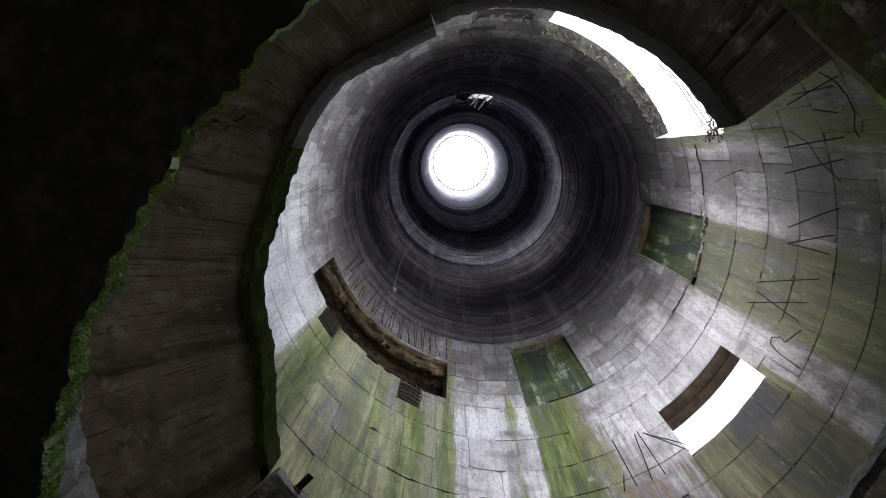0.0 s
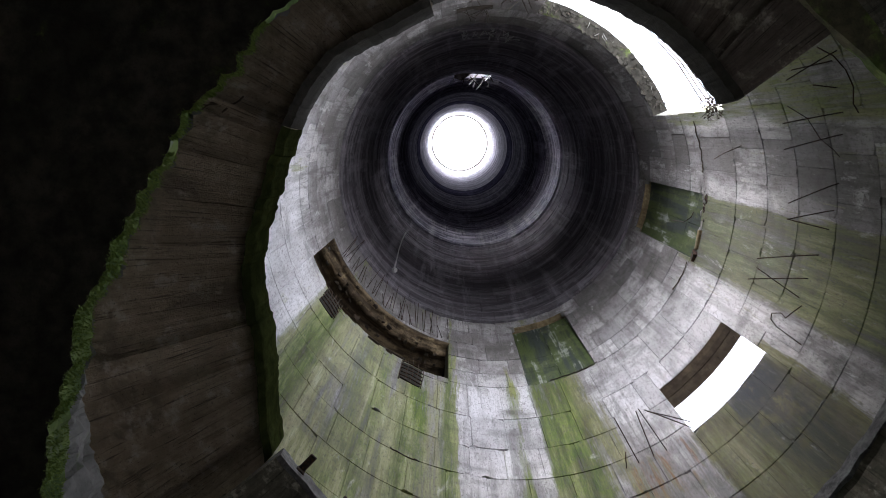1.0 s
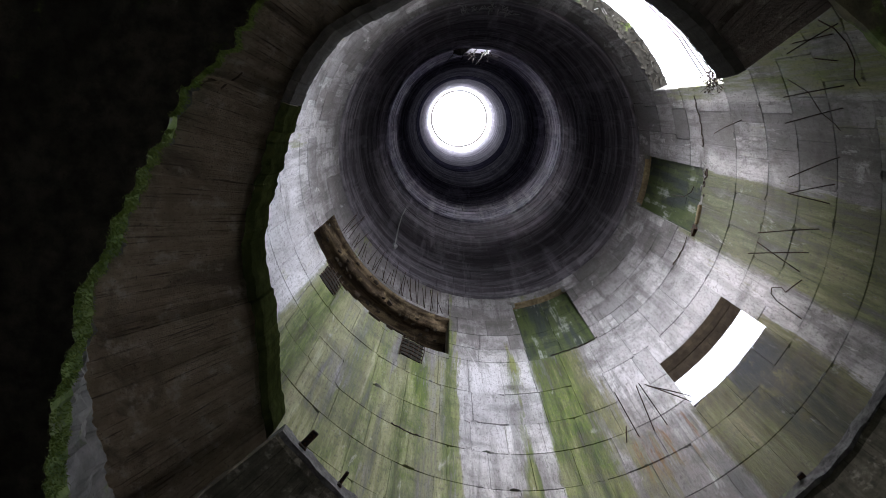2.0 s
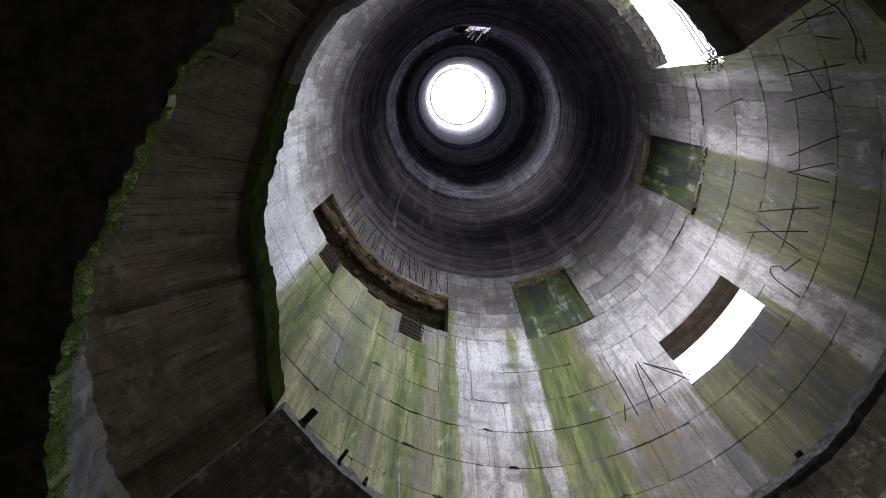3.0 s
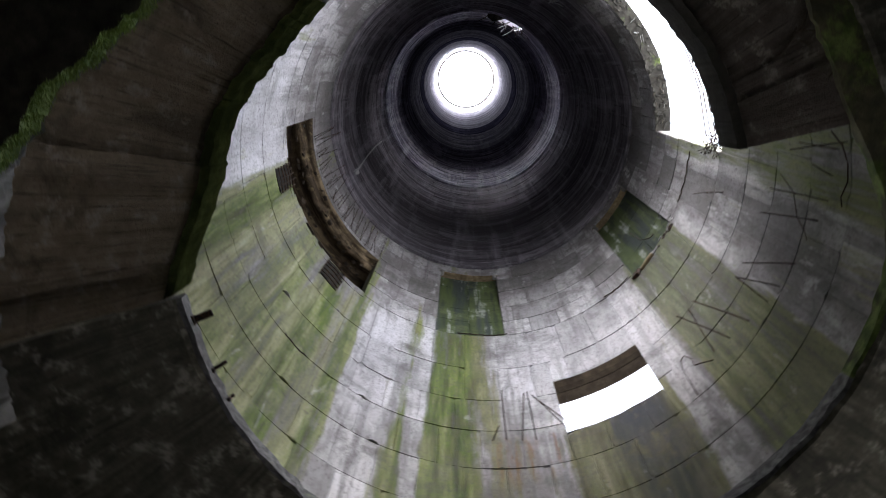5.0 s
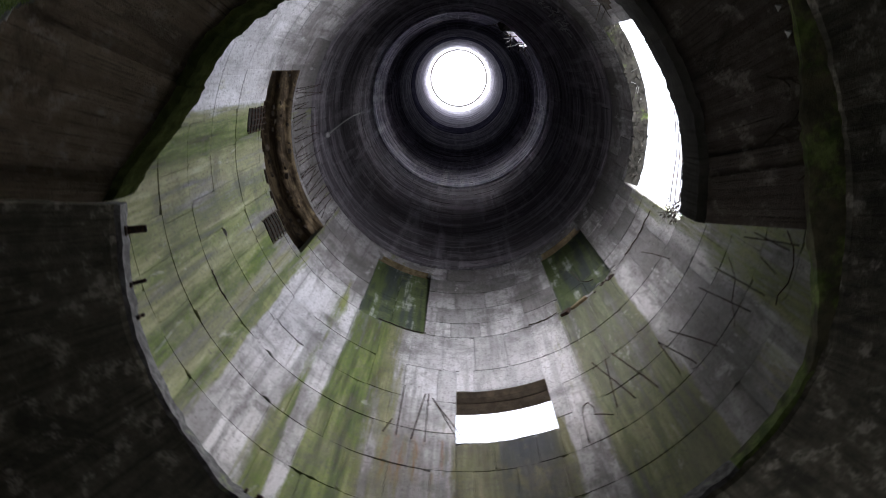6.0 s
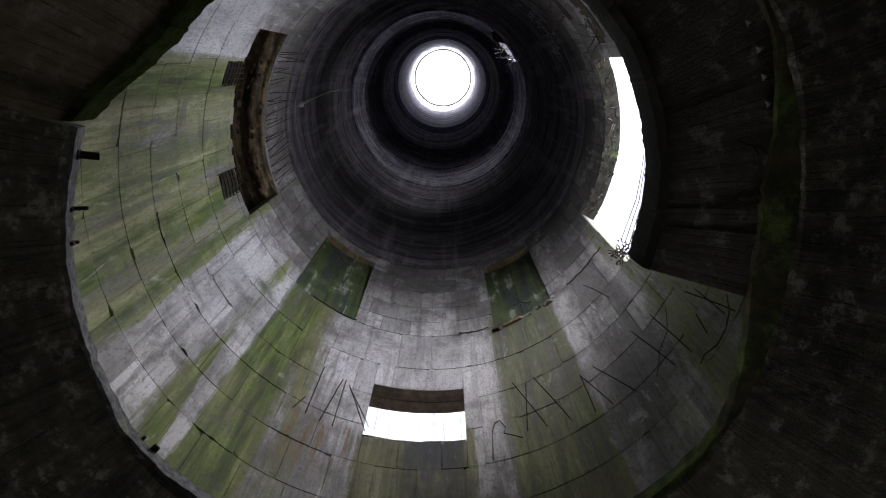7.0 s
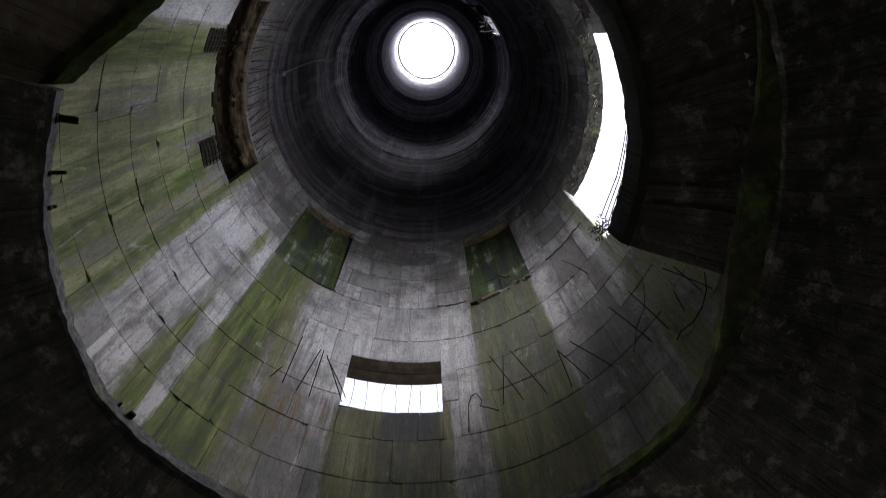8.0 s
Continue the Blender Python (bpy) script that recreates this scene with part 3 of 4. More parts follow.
def build_lining():
    rng = random.Random(7)
    sections = (("sooty_lining", SOOT, LEDGE, LIGHT_RING, R - 0.05), ("grey_lining", SOOT_PALE, LIGHT_RING, 49.2, R - 0.13), ("black_lining", DARK_BAND, 49.2, 62.0, R - 0.10),
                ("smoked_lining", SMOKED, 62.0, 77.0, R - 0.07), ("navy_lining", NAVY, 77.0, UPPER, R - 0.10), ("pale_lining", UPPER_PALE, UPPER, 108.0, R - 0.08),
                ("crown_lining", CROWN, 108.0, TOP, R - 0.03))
    lining = thing("shaft_lining")
    tagged(lining, "soot-blackened ringed lining of the tall shaft", "wall", kind="structure")
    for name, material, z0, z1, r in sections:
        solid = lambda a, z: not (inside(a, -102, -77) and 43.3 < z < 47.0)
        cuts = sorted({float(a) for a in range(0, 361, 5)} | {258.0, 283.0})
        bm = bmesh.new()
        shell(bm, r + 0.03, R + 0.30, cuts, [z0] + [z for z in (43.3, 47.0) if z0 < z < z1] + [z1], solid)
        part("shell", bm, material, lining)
        bm, z = bmesh.new(), z0
        while z < z1 - 0.2:
            step = min(1.3 if z < 60 else 2.5, z1 - z)
            a = rng.uniform(0, 12)
            jut = rng.uniform(-0.012, 0.018)
            width = 12 if z < 60 else 30
            for k in range(360 // width):
                if not (42.6 < z < 47.0 and inside(a + width * (k + 0.5), -105, -73)):
                    target = bm
                    if z0 == LEDGE and z < LEDGE + 1.3 * 9.5:
                        target = bmesh.new()
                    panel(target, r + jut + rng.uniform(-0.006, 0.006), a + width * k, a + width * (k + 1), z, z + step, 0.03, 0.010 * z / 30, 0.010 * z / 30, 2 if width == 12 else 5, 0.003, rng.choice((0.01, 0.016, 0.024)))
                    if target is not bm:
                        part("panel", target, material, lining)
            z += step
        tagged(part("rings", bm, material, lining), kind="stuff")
    bm = bmesh.new()
    shell(bm, R - 0.21, R - 0.03, [float(a) for a in range(0, 361, 5)], [TOP - 0.4, TOP - 0.15], lambda a, z: True)
    part("cap_ring", bm, NEAR_BLACK, lining, "dark steel ring at the shaft's top")
    return lining


build_shaft()
build_lining()


# ---- the broken ring floor over the lower chamber ----


def slab_edge(a, z):
    """Inner radius of the broken ring floor at an angle round the shaft."""
    c = polar(1, a, 0)
    eye = Vector((-0.22, 0.41, 0))
    b = c.dot(eye)
    r = b + math.sqrt(b * b - eye.dot(eye) + 2.66 ** 2)
    for mid, wide, by in ((140, 9, 0.20), (160, 14, -0.18), (190, 20, -0.22), (262, 24, 0.12), (325, 18, -0.13)):
        r += by * math.exp(-((a - mid) / wide) ** 2)
    r -= 0.10 * max(0.0, min(1.0, (a - 222) / 12)) * (1.0 if a < 244.5 else 0.0)
    calm = 1.0 if a < 200 else 0.45
    return r + calm * (0.022 * noise.noise(Vector((a * 0.35, z, 3))) + 0.010 * noise.noise(Vector((a * 0.9, z, 8))) + 0.014 * noise.cell(Vector((a * 0.45, 1, 8))))


def ring_slab():
    slab = thing("ring_floor")
    tagged(slab, "broken ring-shaped concrete floor with board-marked underside", "floor", kind="structure")
    rng = random.Random(3)
    a = SLAB_FROM
    while a < SLAB_TO - 0.5:
        w = min(rng.uniform(1.2, 2.6), SLAB_TO - a)
        bm, b = bmesh.new(), a + w - 0.03
        lo = SLAB_LOW + rng.choice((-0.006, 0.0, 0.0, 0.004, 0.014))
        vs = []
        for e in (a, b):
            r = slab_edge(e, 0)
            vs.append([bm.verts.new(p) for p in (polar(r + 0.05, e, lo + 0.02), polar(r + 0.12, e, lo), polar(r + 1.3, e, lo), polar(7.5, e, lo),
                                                 polar(7.5, e, SLAB_TOP), polar(r, e, SLAB_TOP), polar(r - 0.01, e, SLAB_TOP - 0.12), polar(r + 0.02, e, lo + 0.2))])
        for k in range(8):
            bm.faces.new((vs[0][k], vs[1][k], vs[1][(k + 1) % 8], vs[0][(k + 1) % 8]))
        bm.faces.new(vs[0][::-1])
        bm.faces.new(vs[1])
        part("board", bm, SOFFIT if a < 262 else SHADED_BOARDS, slab)
        a += w
    bm = bmesh.new()
    n = 90
    rows = []
    for k in range(n + 1):
        e = SLAB_FROM + 0.3 + (SLAB_TO - SLAB_FROM - 0.6) * k / n
        r = slab_edge(e, 0) + 0.09
        rows.append([bm.verts.new(p) for p in (polar(r + 0.05, e, SLAB_LOW + 0.05), polar(7.4, e, SLAB_LOW + 0.05), polar(7.4, e, SLAB_TOP - 0.03), polar(r, e, SLAB_TOP - 0.03))])
    for p, q in zip(rows, rows[1:]):
        for k in range(4):
            bm.faces.new((p[k], q[k], q[(k + 1) % 4], p[(k + 1) % 4]))
    bm.faces.new(rows[0][::-1])
    bm.faces.new(rows[-1])
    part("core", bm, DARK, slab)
    # cast lip along the inner edge: mossy, then near-black, with shade coloured in
    for first, last in ((SLAB_FROM + 0.2, 204.0), (204.1, 262.0), (262.3, SLAB_TO - 0.2)):
        bm, rows = bmesh.new(), []
        for k in range(160):
            e = first + (last - first) * k / 159
            r = slab_edge(e, 0) - 0.035
            rows.append([bm.verts.new(polar(r + d + 0.008 * noise.noise(Vector((e * 0.8, z, 1))), e, z)) for d, z in ((0.10, SLAB_LOW - 0.03), (0.03, SLAB_LOW + 0.05), (0.0, SLAB_LOW + 0.35), (0.0, SLAB_TOP + 0.02), (0.15, SLAB_TOP + 0.03))])
        for p, q in zip(rows, rows[1:]):
            for k in range(4):
                bm.faces.new((p[k], q[k], q[k + 1], p[k + 1]))
        part("lip", bm, DARK_GREEN if last < 210 else NEAR_BLACK, slab)
    return slab


ring_slab()


# ---- the dark chamber below ----
def mossy_swell(e):
    """How far, 0 to 1, the moss-grown side of the curb leans into the shaft."""
    for (a0, v0), (a1, v1) in zip(SWELL, SWELL[1:]):
        if a0 <= e <= a1:
            return v0 + (v1 - v0) * (e - a0) / (a1 - a0)
    return 0.0


SWELL = ((-85, 0.0), (-76, 0.15), (-68, 0.5), (-54, 1.0), (-38, 1.0), (-28, 0.6), (-15, 0.0))


def mouth(e):
    """Inner radius of the curb under the shaft wall: it swells to meet the ring floor."""
    e = (e + 180) % 360 - 180
    return R - 0.03 - 0.42 * mossy_swell(e) - 0.36 * min(1.0, max(0.0, (e - 92) / 46)) ** 0.8 + 0.02 * noise.noise(Vector((e * 0.5, 2, 9))) + 0.012 * noise.noise(Vector((e * 2.1, 6, 9)))


def chamber():
    ceiling, curb = bmesh.new(), bmesh.new()
    cuts = [-112 + (SLAB_FROM + 112) * k / 150 for k in range(151)]
    rows, lips = [], []
    for e in cuts:
        r, wide = mouth(e), 0.27 * mossy_swell(e)
        lips.append([curb.verts.new(p) for p in (polar(r, e, RIM - 0.10), polar(r, e, RIM + (0.1 if e > -35 else 0.02)), polar(r + 0.02, e, RIM + (0.13 if e > -35 else 0.03)), polar(R + 0.3, e, RIM + (0.13 if e > -35 else 0.03)), polar(R + 0.3, e, RIM - 0.10), polar(r + 0.04, e, RIM - 0.105))])
        rows.append([ceiling.verts.new(p) for p in (polar(r + 0.03 + wide, e, RIM - 0.09), polar(r + 0.08 + wide, e, RIM - 0.15), polar(r + 0.9, e, RIM - 0.13), polar(r + 1.8, e, RIM - 0.15), polar(8.0, e, RIM - 0.12), polar(8.0, e, 11.6 if e > -35 else 10.96), polar(R + 0.31, e, 11.6 if e > -35 else 10.96), polar(R + 0.31, e, RIM - 0.05))])
    for bm, strips, n in ((curb, lips, 6), (ceiling, rows, 8)):
        for p, q in zip(strips, strips[1:]):
            for k in range(n):
                bm.faces.new((p[k], q[k], q[(k + 1) % n], p[(k + 1) % n]))
        bm.faces.new(strips[0][::-1])
        bm.faces.new(strips[-1])
    rough(ceiling, 0.03, 1.7)
    rough(curb, 0.02, 6.0)
    tagged(part("ceiling", ceiling, DIM_CEILING), "dark green-stained concrete ceiling round the shaft mouth", "ceiling", kind="structure")
    curb_ob = part("curb", curb, BROKEN)
    curb_ob.data.materials.append(CURB_MOSS)
    for f in curb_ob.data.polygons:
        if math.degrees(math.atan2(f.center.y, f.center.x)) < 4:
            f.material_index = 1
    tagged(curb_ob, "grey chipped concrete curb at the shaft mouth", "curb", kind="structure")
    bm = bmesh.new()
    # openings out of view, added to let daylight onto soffit and moss
    shell(bm, 7.6, 8.1, [float(a) for a in range(0, 361, 5)], [-0.3, 0.05, 2.2, 8.0, 9.8, 10.7, 12.0], lambda a, z: not (inside(a, 5, 65) and 8.0 < z < 10.7) and not (inside(a, 150, 212) and 9.8 < z < 10.7) and not (inside(a, 230, 240) and 0.05 < z < 2.2))
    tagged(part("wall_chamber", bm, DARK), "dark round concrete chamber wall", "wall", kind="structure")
    bm = bmesh.new()
    bmesh.ops.create_cone(bm, cap_ends=True, segments=48, radius1=7.7, radius2=7.7, depth=0.3, matrix=pose(0, 0, -0.15))
    tagged(part("floor", bm, EDGE), "worn grey concrete chamber floor", "floor", kind="structure")
    # unseen slab, added to keep daylight from leaking into the chamber
    bm = bmesh.new()
    shell(bm, R + 0.302, 8.1, [float(a) for a in range(0, 361, 6)], [11.62, 11.9], lambda a, z: True)
    tagged(part("roof_slab", bm, DARK), "unseen concrete slab closing the top of the chamber", "roof", kind="structure")
    # ground out of view, kept pale to bounce daylight upward
    bm = bmesh.new()
    bmesh.ops.create_grid(bm, x_segments=40, y_segments=40, size=1500, matrix=pose(0, 0, -0.02))
    bmesh.ops.delete(bm, geom=[f for f in bm.faces if f.calc_center_median().length < 6], context="FACES")
    tagged(part("ground", bm, plain_concrete("gravel_ground", (0.34, 0.325, 0.30), (0.50, 0.485, 0.46), 0.0, 0.2)), "open gravel ground round the shaft", "ground", kind="structure")


chamber()


# ---- the near mossy ledge ----
def ledge_rim(e):
    return 5.28 + 0.07 * noise.noise(Vector((e * 0.25, 1, 2))) + 0.04 * noise.noise(Vector((e * 1.1, 4, 2))) + 0.01 * noise.noise(Vector((e * 3.3, 4, 6)))


def ledge_high(e):
    up = max(0.0, 198 - e)
    return 0.42 - 0.016 * max(0.0, min(14.0, e - 205)) + 0.066 * up + 0.05 * noise.noise(Vector((e * 0.45, 7, 2))) + 0.06 * noise.noise(Vector((e * 1.7, 3, 2)))


def moss_ledge():
    ledge = thing("mossy_ledge")
    tagged(ledge, "curved concrete ledge with a moss-grown broken edge", "ledge", kind="structure")
    mid, z = Vector((1.70, 2.16, 0)), 8.1
    bm, rows = bmesh.new(), []
    n = 200
    for k in range(n + 1):
        e = 165 + 75 * k / n
        d = Vector((math.cos(radians(e)), math.sin(radians(e)), 0))
        high, rim = ledge_high(e), ledge_rim(e)
        low = min(high - 0.05, 0.38 + 0.12 * noise.noise(Vector((e * 0.7, 1, 9))))
        wob = 0.03 * noise.noise(Vector((e * 0.9, 5, 9)))
        lumps = [(0.03 + 0.09 * noise.noise(Vector((e * 0.5, q * 1.3, 9))) + 0.05 * noise.noise(Vector((e * 1.6, q * 2.1, 4))), low + (high - low) * q / 6) for q in range(1, 6)]
        prof = [(0.0, 0.0), (0.01 + wob, low * 0.5), (0.0, low)] + lumps + [(0.02, high), (3.5, high + 0.05), (3.5, -0.1), (1.0, -0.05), (0.3, -0.02)]
        rows.append([bm.verts.new(mid + d * (rim + u) + Vector((0, 0, z + w))) for u, w in prof])
    m = len(prof)
    for p, q in zip(rows, rows[1:]):
        for i in range(m):
            bm.faces.new((p[i], q[i], q[(i + 1) % m], p[(i + 1) % m]))
    bm.faces.new(rows[0][::-1])
    bm.faces.new(rows[-1])
    ob = part("slab", bm, MOSSY, ledge)
    ob.data.materials.append(DARK)
    ob.data.materials.append(EDGE)
    for f in ob.data.polygons:
        # underside and back take the dark tone for the shade under the ledge
        if f.index < m * n and f.index % m > 7:
            f.material_index = 1
        elif f.index < m * n and f.index % m > 1:
            f.material_index = 2
    return ledge


moss_ledge()


# ---- infilled niches ----
def niche(a0, a1, z0, z1, name):
    """A walled-up opening: leaning infill panels under an exposed lintel."""
    rng = random.Random(int(a0))
    ob = thing(name)
    tagged(ob, "walled-up wall opening with green algae and an ochre lintel", "niche", kind="structure")
    rows = [z0 + (z1 - z0) * k / 5 for k in range(6)]
    for lo, hi in zip(rows, rows[1:]):
        for c in range(2):
            b0, b1 = a0 + (a1 - a0) * c / 2, a0 + (a1 - a0) * (c + 1) / 2
            f = lambda z: R + 0.012 + 0.11 * max(0.0, (z - z0) / (z1 - z0)) ** 1.3
            bm, grid = bmesh.new(), []
            for z in (lo + 0.004, hi - 0.004):
                grid.append([bm.verts.new(polar(f(z) + rng.uniform(0, 0.004), b0 + 0.05 + (b1 - b0 - 0.1) * k / 4, z)) for k in range(5)])
                grid.append([bm.verts.new(polar(R + 0.26, b0 + 0.05 + (b1 - b0 - 0.1) * k / 4, z)) for k in range(5)])
            fi, bi, fo, bo = grid
            for k in range(4):
                bm.faces.new((fi[k], fo[k], fo[k + 1], fi[k + 1]))
                bm.faces.new((fi[k], fi[k + 1], bi[k + 1], bi[k]))
                bm.faces.new((fo[k], bo[k], bo[k + 1], fo[k + 1]))
                bm.faces.new((bi[k], bi[k + 1], bo[k + 1], bo[k]))
            part("panel", bm, NICHE, ob)
    bm = bmesh.new()
    shell(bm, R + 0.262, R + 0.298, [a0 + (a1 - a0) * k / 4 for k in range(5)], [z0 - 0.01, z1], lambda a, z: True)
    part("backing", bm, NICHE, ob)
    # lintel boards on the exposed underside
    for k in range(3):
        bm = bmesh.new()
        r0 = R - 0.01 + 0.075 * k
        shell(bm, r0, r0 + 0.07, [a0 - 0.6 + (a1 - a0 + 1.2) * q / 5 for q in range(6)], [z1 - 0.05 + 0.012 * k, z1 - 0.004], lambda a, z: True)
        rough(bm, 0.012, 7)
        part("lintel_board", bm, OCHRE, ob)
    # crumbled end blocks
    for e in (a0 + 0.4, a1 - 0.3):
        bm = bmesh.new()
        box(bm, Matrix.Translation(polar(R + 0.02, e, z1 - 0.05)) @ pose(0, 0, 0, 10, 6, e), 0.14, 0.09, 0.11)
        bmesh.ops.bevel(bm, geom=bm.edges[:], offset=0.02, segments=1, affect="EDGES")
        rough(bm, 0.015, 9)
        part("end_block", bm, EDGE, ob)


niche(*NICHE_A, "niche_1")
niche(*NICHE_B, "niche_2")


# ---- the broken flue mouth ----
def flue():
    a0, a1, z0, z1 = DUCT
    ob = thing("flue_mouth")
    tagged(ob, "broken flue mouth with crumbling brown roof in the shaft wall", "flue", kind="structure")
    n = 160
    bm, rows = bmesh.new(), []
    for k in range(n + 1):
        e = a0 - 0.5 + (a1 - a0 + 1.0) * k / n
        row = []
        for u, w in ((-0.004, 0.05), (0.02, 0.0), (0.09, 0.02), (0.14, 0.02), (0.17, -0.05), (0.24, -0.06), (0.31, -0.05), (0.34, 0.0), (0.55, 0.02), (0.75, 0.03), (1.0, 0.04), (2.2, 0.04)):
            j = noise.noise(Vector((e * 0.16, u * 2, 4))) * 0.15 + noise.noise(Vector((e * 0.55, u * 6, 7))) * 0.08
            row.append(bm.verts.new(polar(R + u + (j * 0.5 if 0.05 < u < 2 else 0), e, z1 - 0.09 + w + j * (0.15 if u < 0.05 else 0.5))))
        rows.append(row)
    for p, q in zip(rows, rows[1:]):
        for i in range(len(p) - 1):
            bm.faces.new((p[i], q[i], q[i + 1], p[i + 1]))
    part("roof", bm, ROOFING, ob, smooth=True)
    bm = bmesh.new()
    shell(bm, R + 1.75, R + 2.0, [a0 - 4 + (a1 - a0 + 8) * k / 16 for k in range(17)], [z0 - 1.0, z1 + 0.5], lambda a, z: True)
    rough(bm, 0.03, 2)
    part("back_wall", bm, BROWN, ob)
    bm = bmesh.new()
    shell(bm, R + 0.302, R + 1.99, [a0 - 4 + (a1 - a0 + 8) * k / 16 for k in range(17)], [z0 - 1.0, z0 - 0.7], lambda a, z: True)
    part("floor", bm, BROWN, ob)
    bm = bmesh.new()
    shell(bm, R + 0.302, R + 1.99, [a0 - 4 + (a1 - a0 + 8) * k / 16 for k in range(17)], [z1 + 0.25, z1 + 0.5], lambda a, z: True)
    part("cover", bm, BROWN, ob)
    for e in (a0 - 3.2, a1 + 3.2):
        bm = bmesh.new()
        shell(bm, R + 0.302, R + 1.9, [e - 1.5, e + 1.5], [z0 - 1.0, z1 + 0.5], lambda a, z: True)
        part("side_wall", bm, BROWN, ob)
    # beams under the broken roof
    for e0, e1, u, dz in ((150, 132, 0.75, -0.12), (136, 117, 0.62, -0.10), (124, 108, 0.85, -0.16)):
        bm = bmesh.new()
        shell(bm, R + u, R + u + 0.14, [e1 + (e0 - e1) * k / 6 for k in range(7)], [z1 + dz - 0.06, z1 + dz + 0.1], lambda a, z: True)
        rough(bm, 0.02, 5)
        part("beam", bm, BROWN, ob)
    # crumbs hanging in the broken roof
    chunk = random.Random(12)
    for k in range(36):
        e, u = chunk.uniform(a0 + 1, a1 - 1), chunk.choice((0.05, 0.2, 0.3, 0.35, 0.5, 0.7))
        bm = bmesh.new()
        box(bm, Matrix.Translation(polar(R + u, e, z1 - 0.14)) @ pose(0, 0, 0, chunk.uniform(-30, 30), chunk.uniform(-30, 30), e), chunk.uniform(0.03, 0.08), chunk.uniform(0.03, 0.11), chunk.uniform(0.02, 0.05))
        bmesh.ops.subdivide_edges(bm, edges=bm.edges[:], cuts=1)
        rough(bm, 0.03, 9, k)
        part("crumb", bm, BROWN, ob)
    # ragged sill stones
    rng = random.Random(11)
    e = a0
    while e < a1:
        w = rng.uniform(2, 5)
        bm = bmesh.new()
        shell(bm, R - 0.004, R + 0.28, [e, e + w * 0.5, e + w - 0.1], [z0 - 0.25, z0 + rng.uniform(-0.05, 0.16)], lambda a, z: True)
        rough(bm, 0.012, 8)
        part("sill_stone", bm, WALL, ob)
        e += w
    return ob


flue()


# ---- loose and hanging things ----
def bar_bent(name, points, r, material, label, category, group=""):
    bm = bmesh.new()
    base = Vector(points[0])
    rod(bm, [Vector(p) - base for p in points], r)
    me = part(name, bm, material, None, "", True)
    me.location = base
    return tagged(me, label, category, group)


def wall_bars():
    lab = "bent rusty reinforcing bar sticking out of the concrete wall"
    spread = ((-18.9, 12.83, -20.8, 2.89), (-14.9, 13.02, -15.0, 2.88), (-5.9, 13.35, -2.6, 2.95), (-0.7, 13.51, 1.2, 2.99), (3.2, 13.63, 1.3, 3.03),
              (8.3, 13.85, 11.3, 2.81), (13.4, 14.05, 16.9, 2.83), (17.7, 14.15, 13.8, 2.92))
    for k, (a, z, b, r) in enumerate(spread):
        p, q = polar(R + 0.02, a, z), polar(r, b, z + 0.08)
        m = p.lerp(q, 0.18) + Vector((0, 0, 0.045))
        bar_bent("reinforcing_bar", [p, p.lerp(m, 0.6), m, m.lerp(q, 0.5) + Vector((0, 0, 0.012)), q], 0.006, STEEL, lab, "bar", "bars on the streaked wall")
    under = ((65.3, 14.39, 66.2, 2.85), (62.0, 14.37, 60.6, 2.90), (59.1, 14.34, 59.8, 2.88), (68.3, 14.35, 66.9, 3.31), (51.6, 14.74, 58.1, 3.10), (52.2, 14.55, 58.6, 3.0))
    for a, z, b, r in under:
        p, q = polar(R + 0.02, a, z), polar(r, b, z + 0.08)
        bar_bent("reinforcing_bar", [p, p.lerp(q, 0.1) + Vector((0, 0, 0.03)), p.lerp(q, 0.6) + Vector((0, 0, 0.03)), q], 0.0065, STEEL, "thin rusty bar leaning out beside the window opening", "bar", "bars beside the window")
    rng = random.Random(21)
    for k in range(34):
        a = 107 + 50 * (k + rng.uniform(-0.8, 0.8)) / 34
        z = 23.25 + rng.uniform(0, 0.35)
        ln, dev = rng.uniform(0.15, 0.5), rng.gauss(3.0, 1.1)
        p, q = polar(R + 0.01, a, z), polar(R - ln, a + dev, z + rng.uniform(-0.1, 0.25))
        bar_bent("starter_bar", [p, p.lerp(q, 0.5) + Vector((0, 0, rng.uniform(0, 0.04))), q], 0.0065, STEEL, "short rusty starter bar above the flue mouth", "bar", "starter bars above the flue")
    for k in range(14):
        a, z = rng.uniform(-105, -78), rng.uniform(26.4, 28.3)
        pts = [polar(R - 0.06, a, z)]
        for q in range(5):
            a, z = a + rng.uniform(-1.6, 2.2), z + rng.uniform(-0.55, 0.35)
            pts.append(polar(R - 0.07 - rng.uniform(0.0, 0.14), a, max(26.15, z)))
        bar_bent("hanging_wire", pts, rng.choice((0.008, 0.011, 0.014)), WIRE, "pale bent wire hanging on the lining's edge", "wire", "wires at the lining edge")


wall_bars()


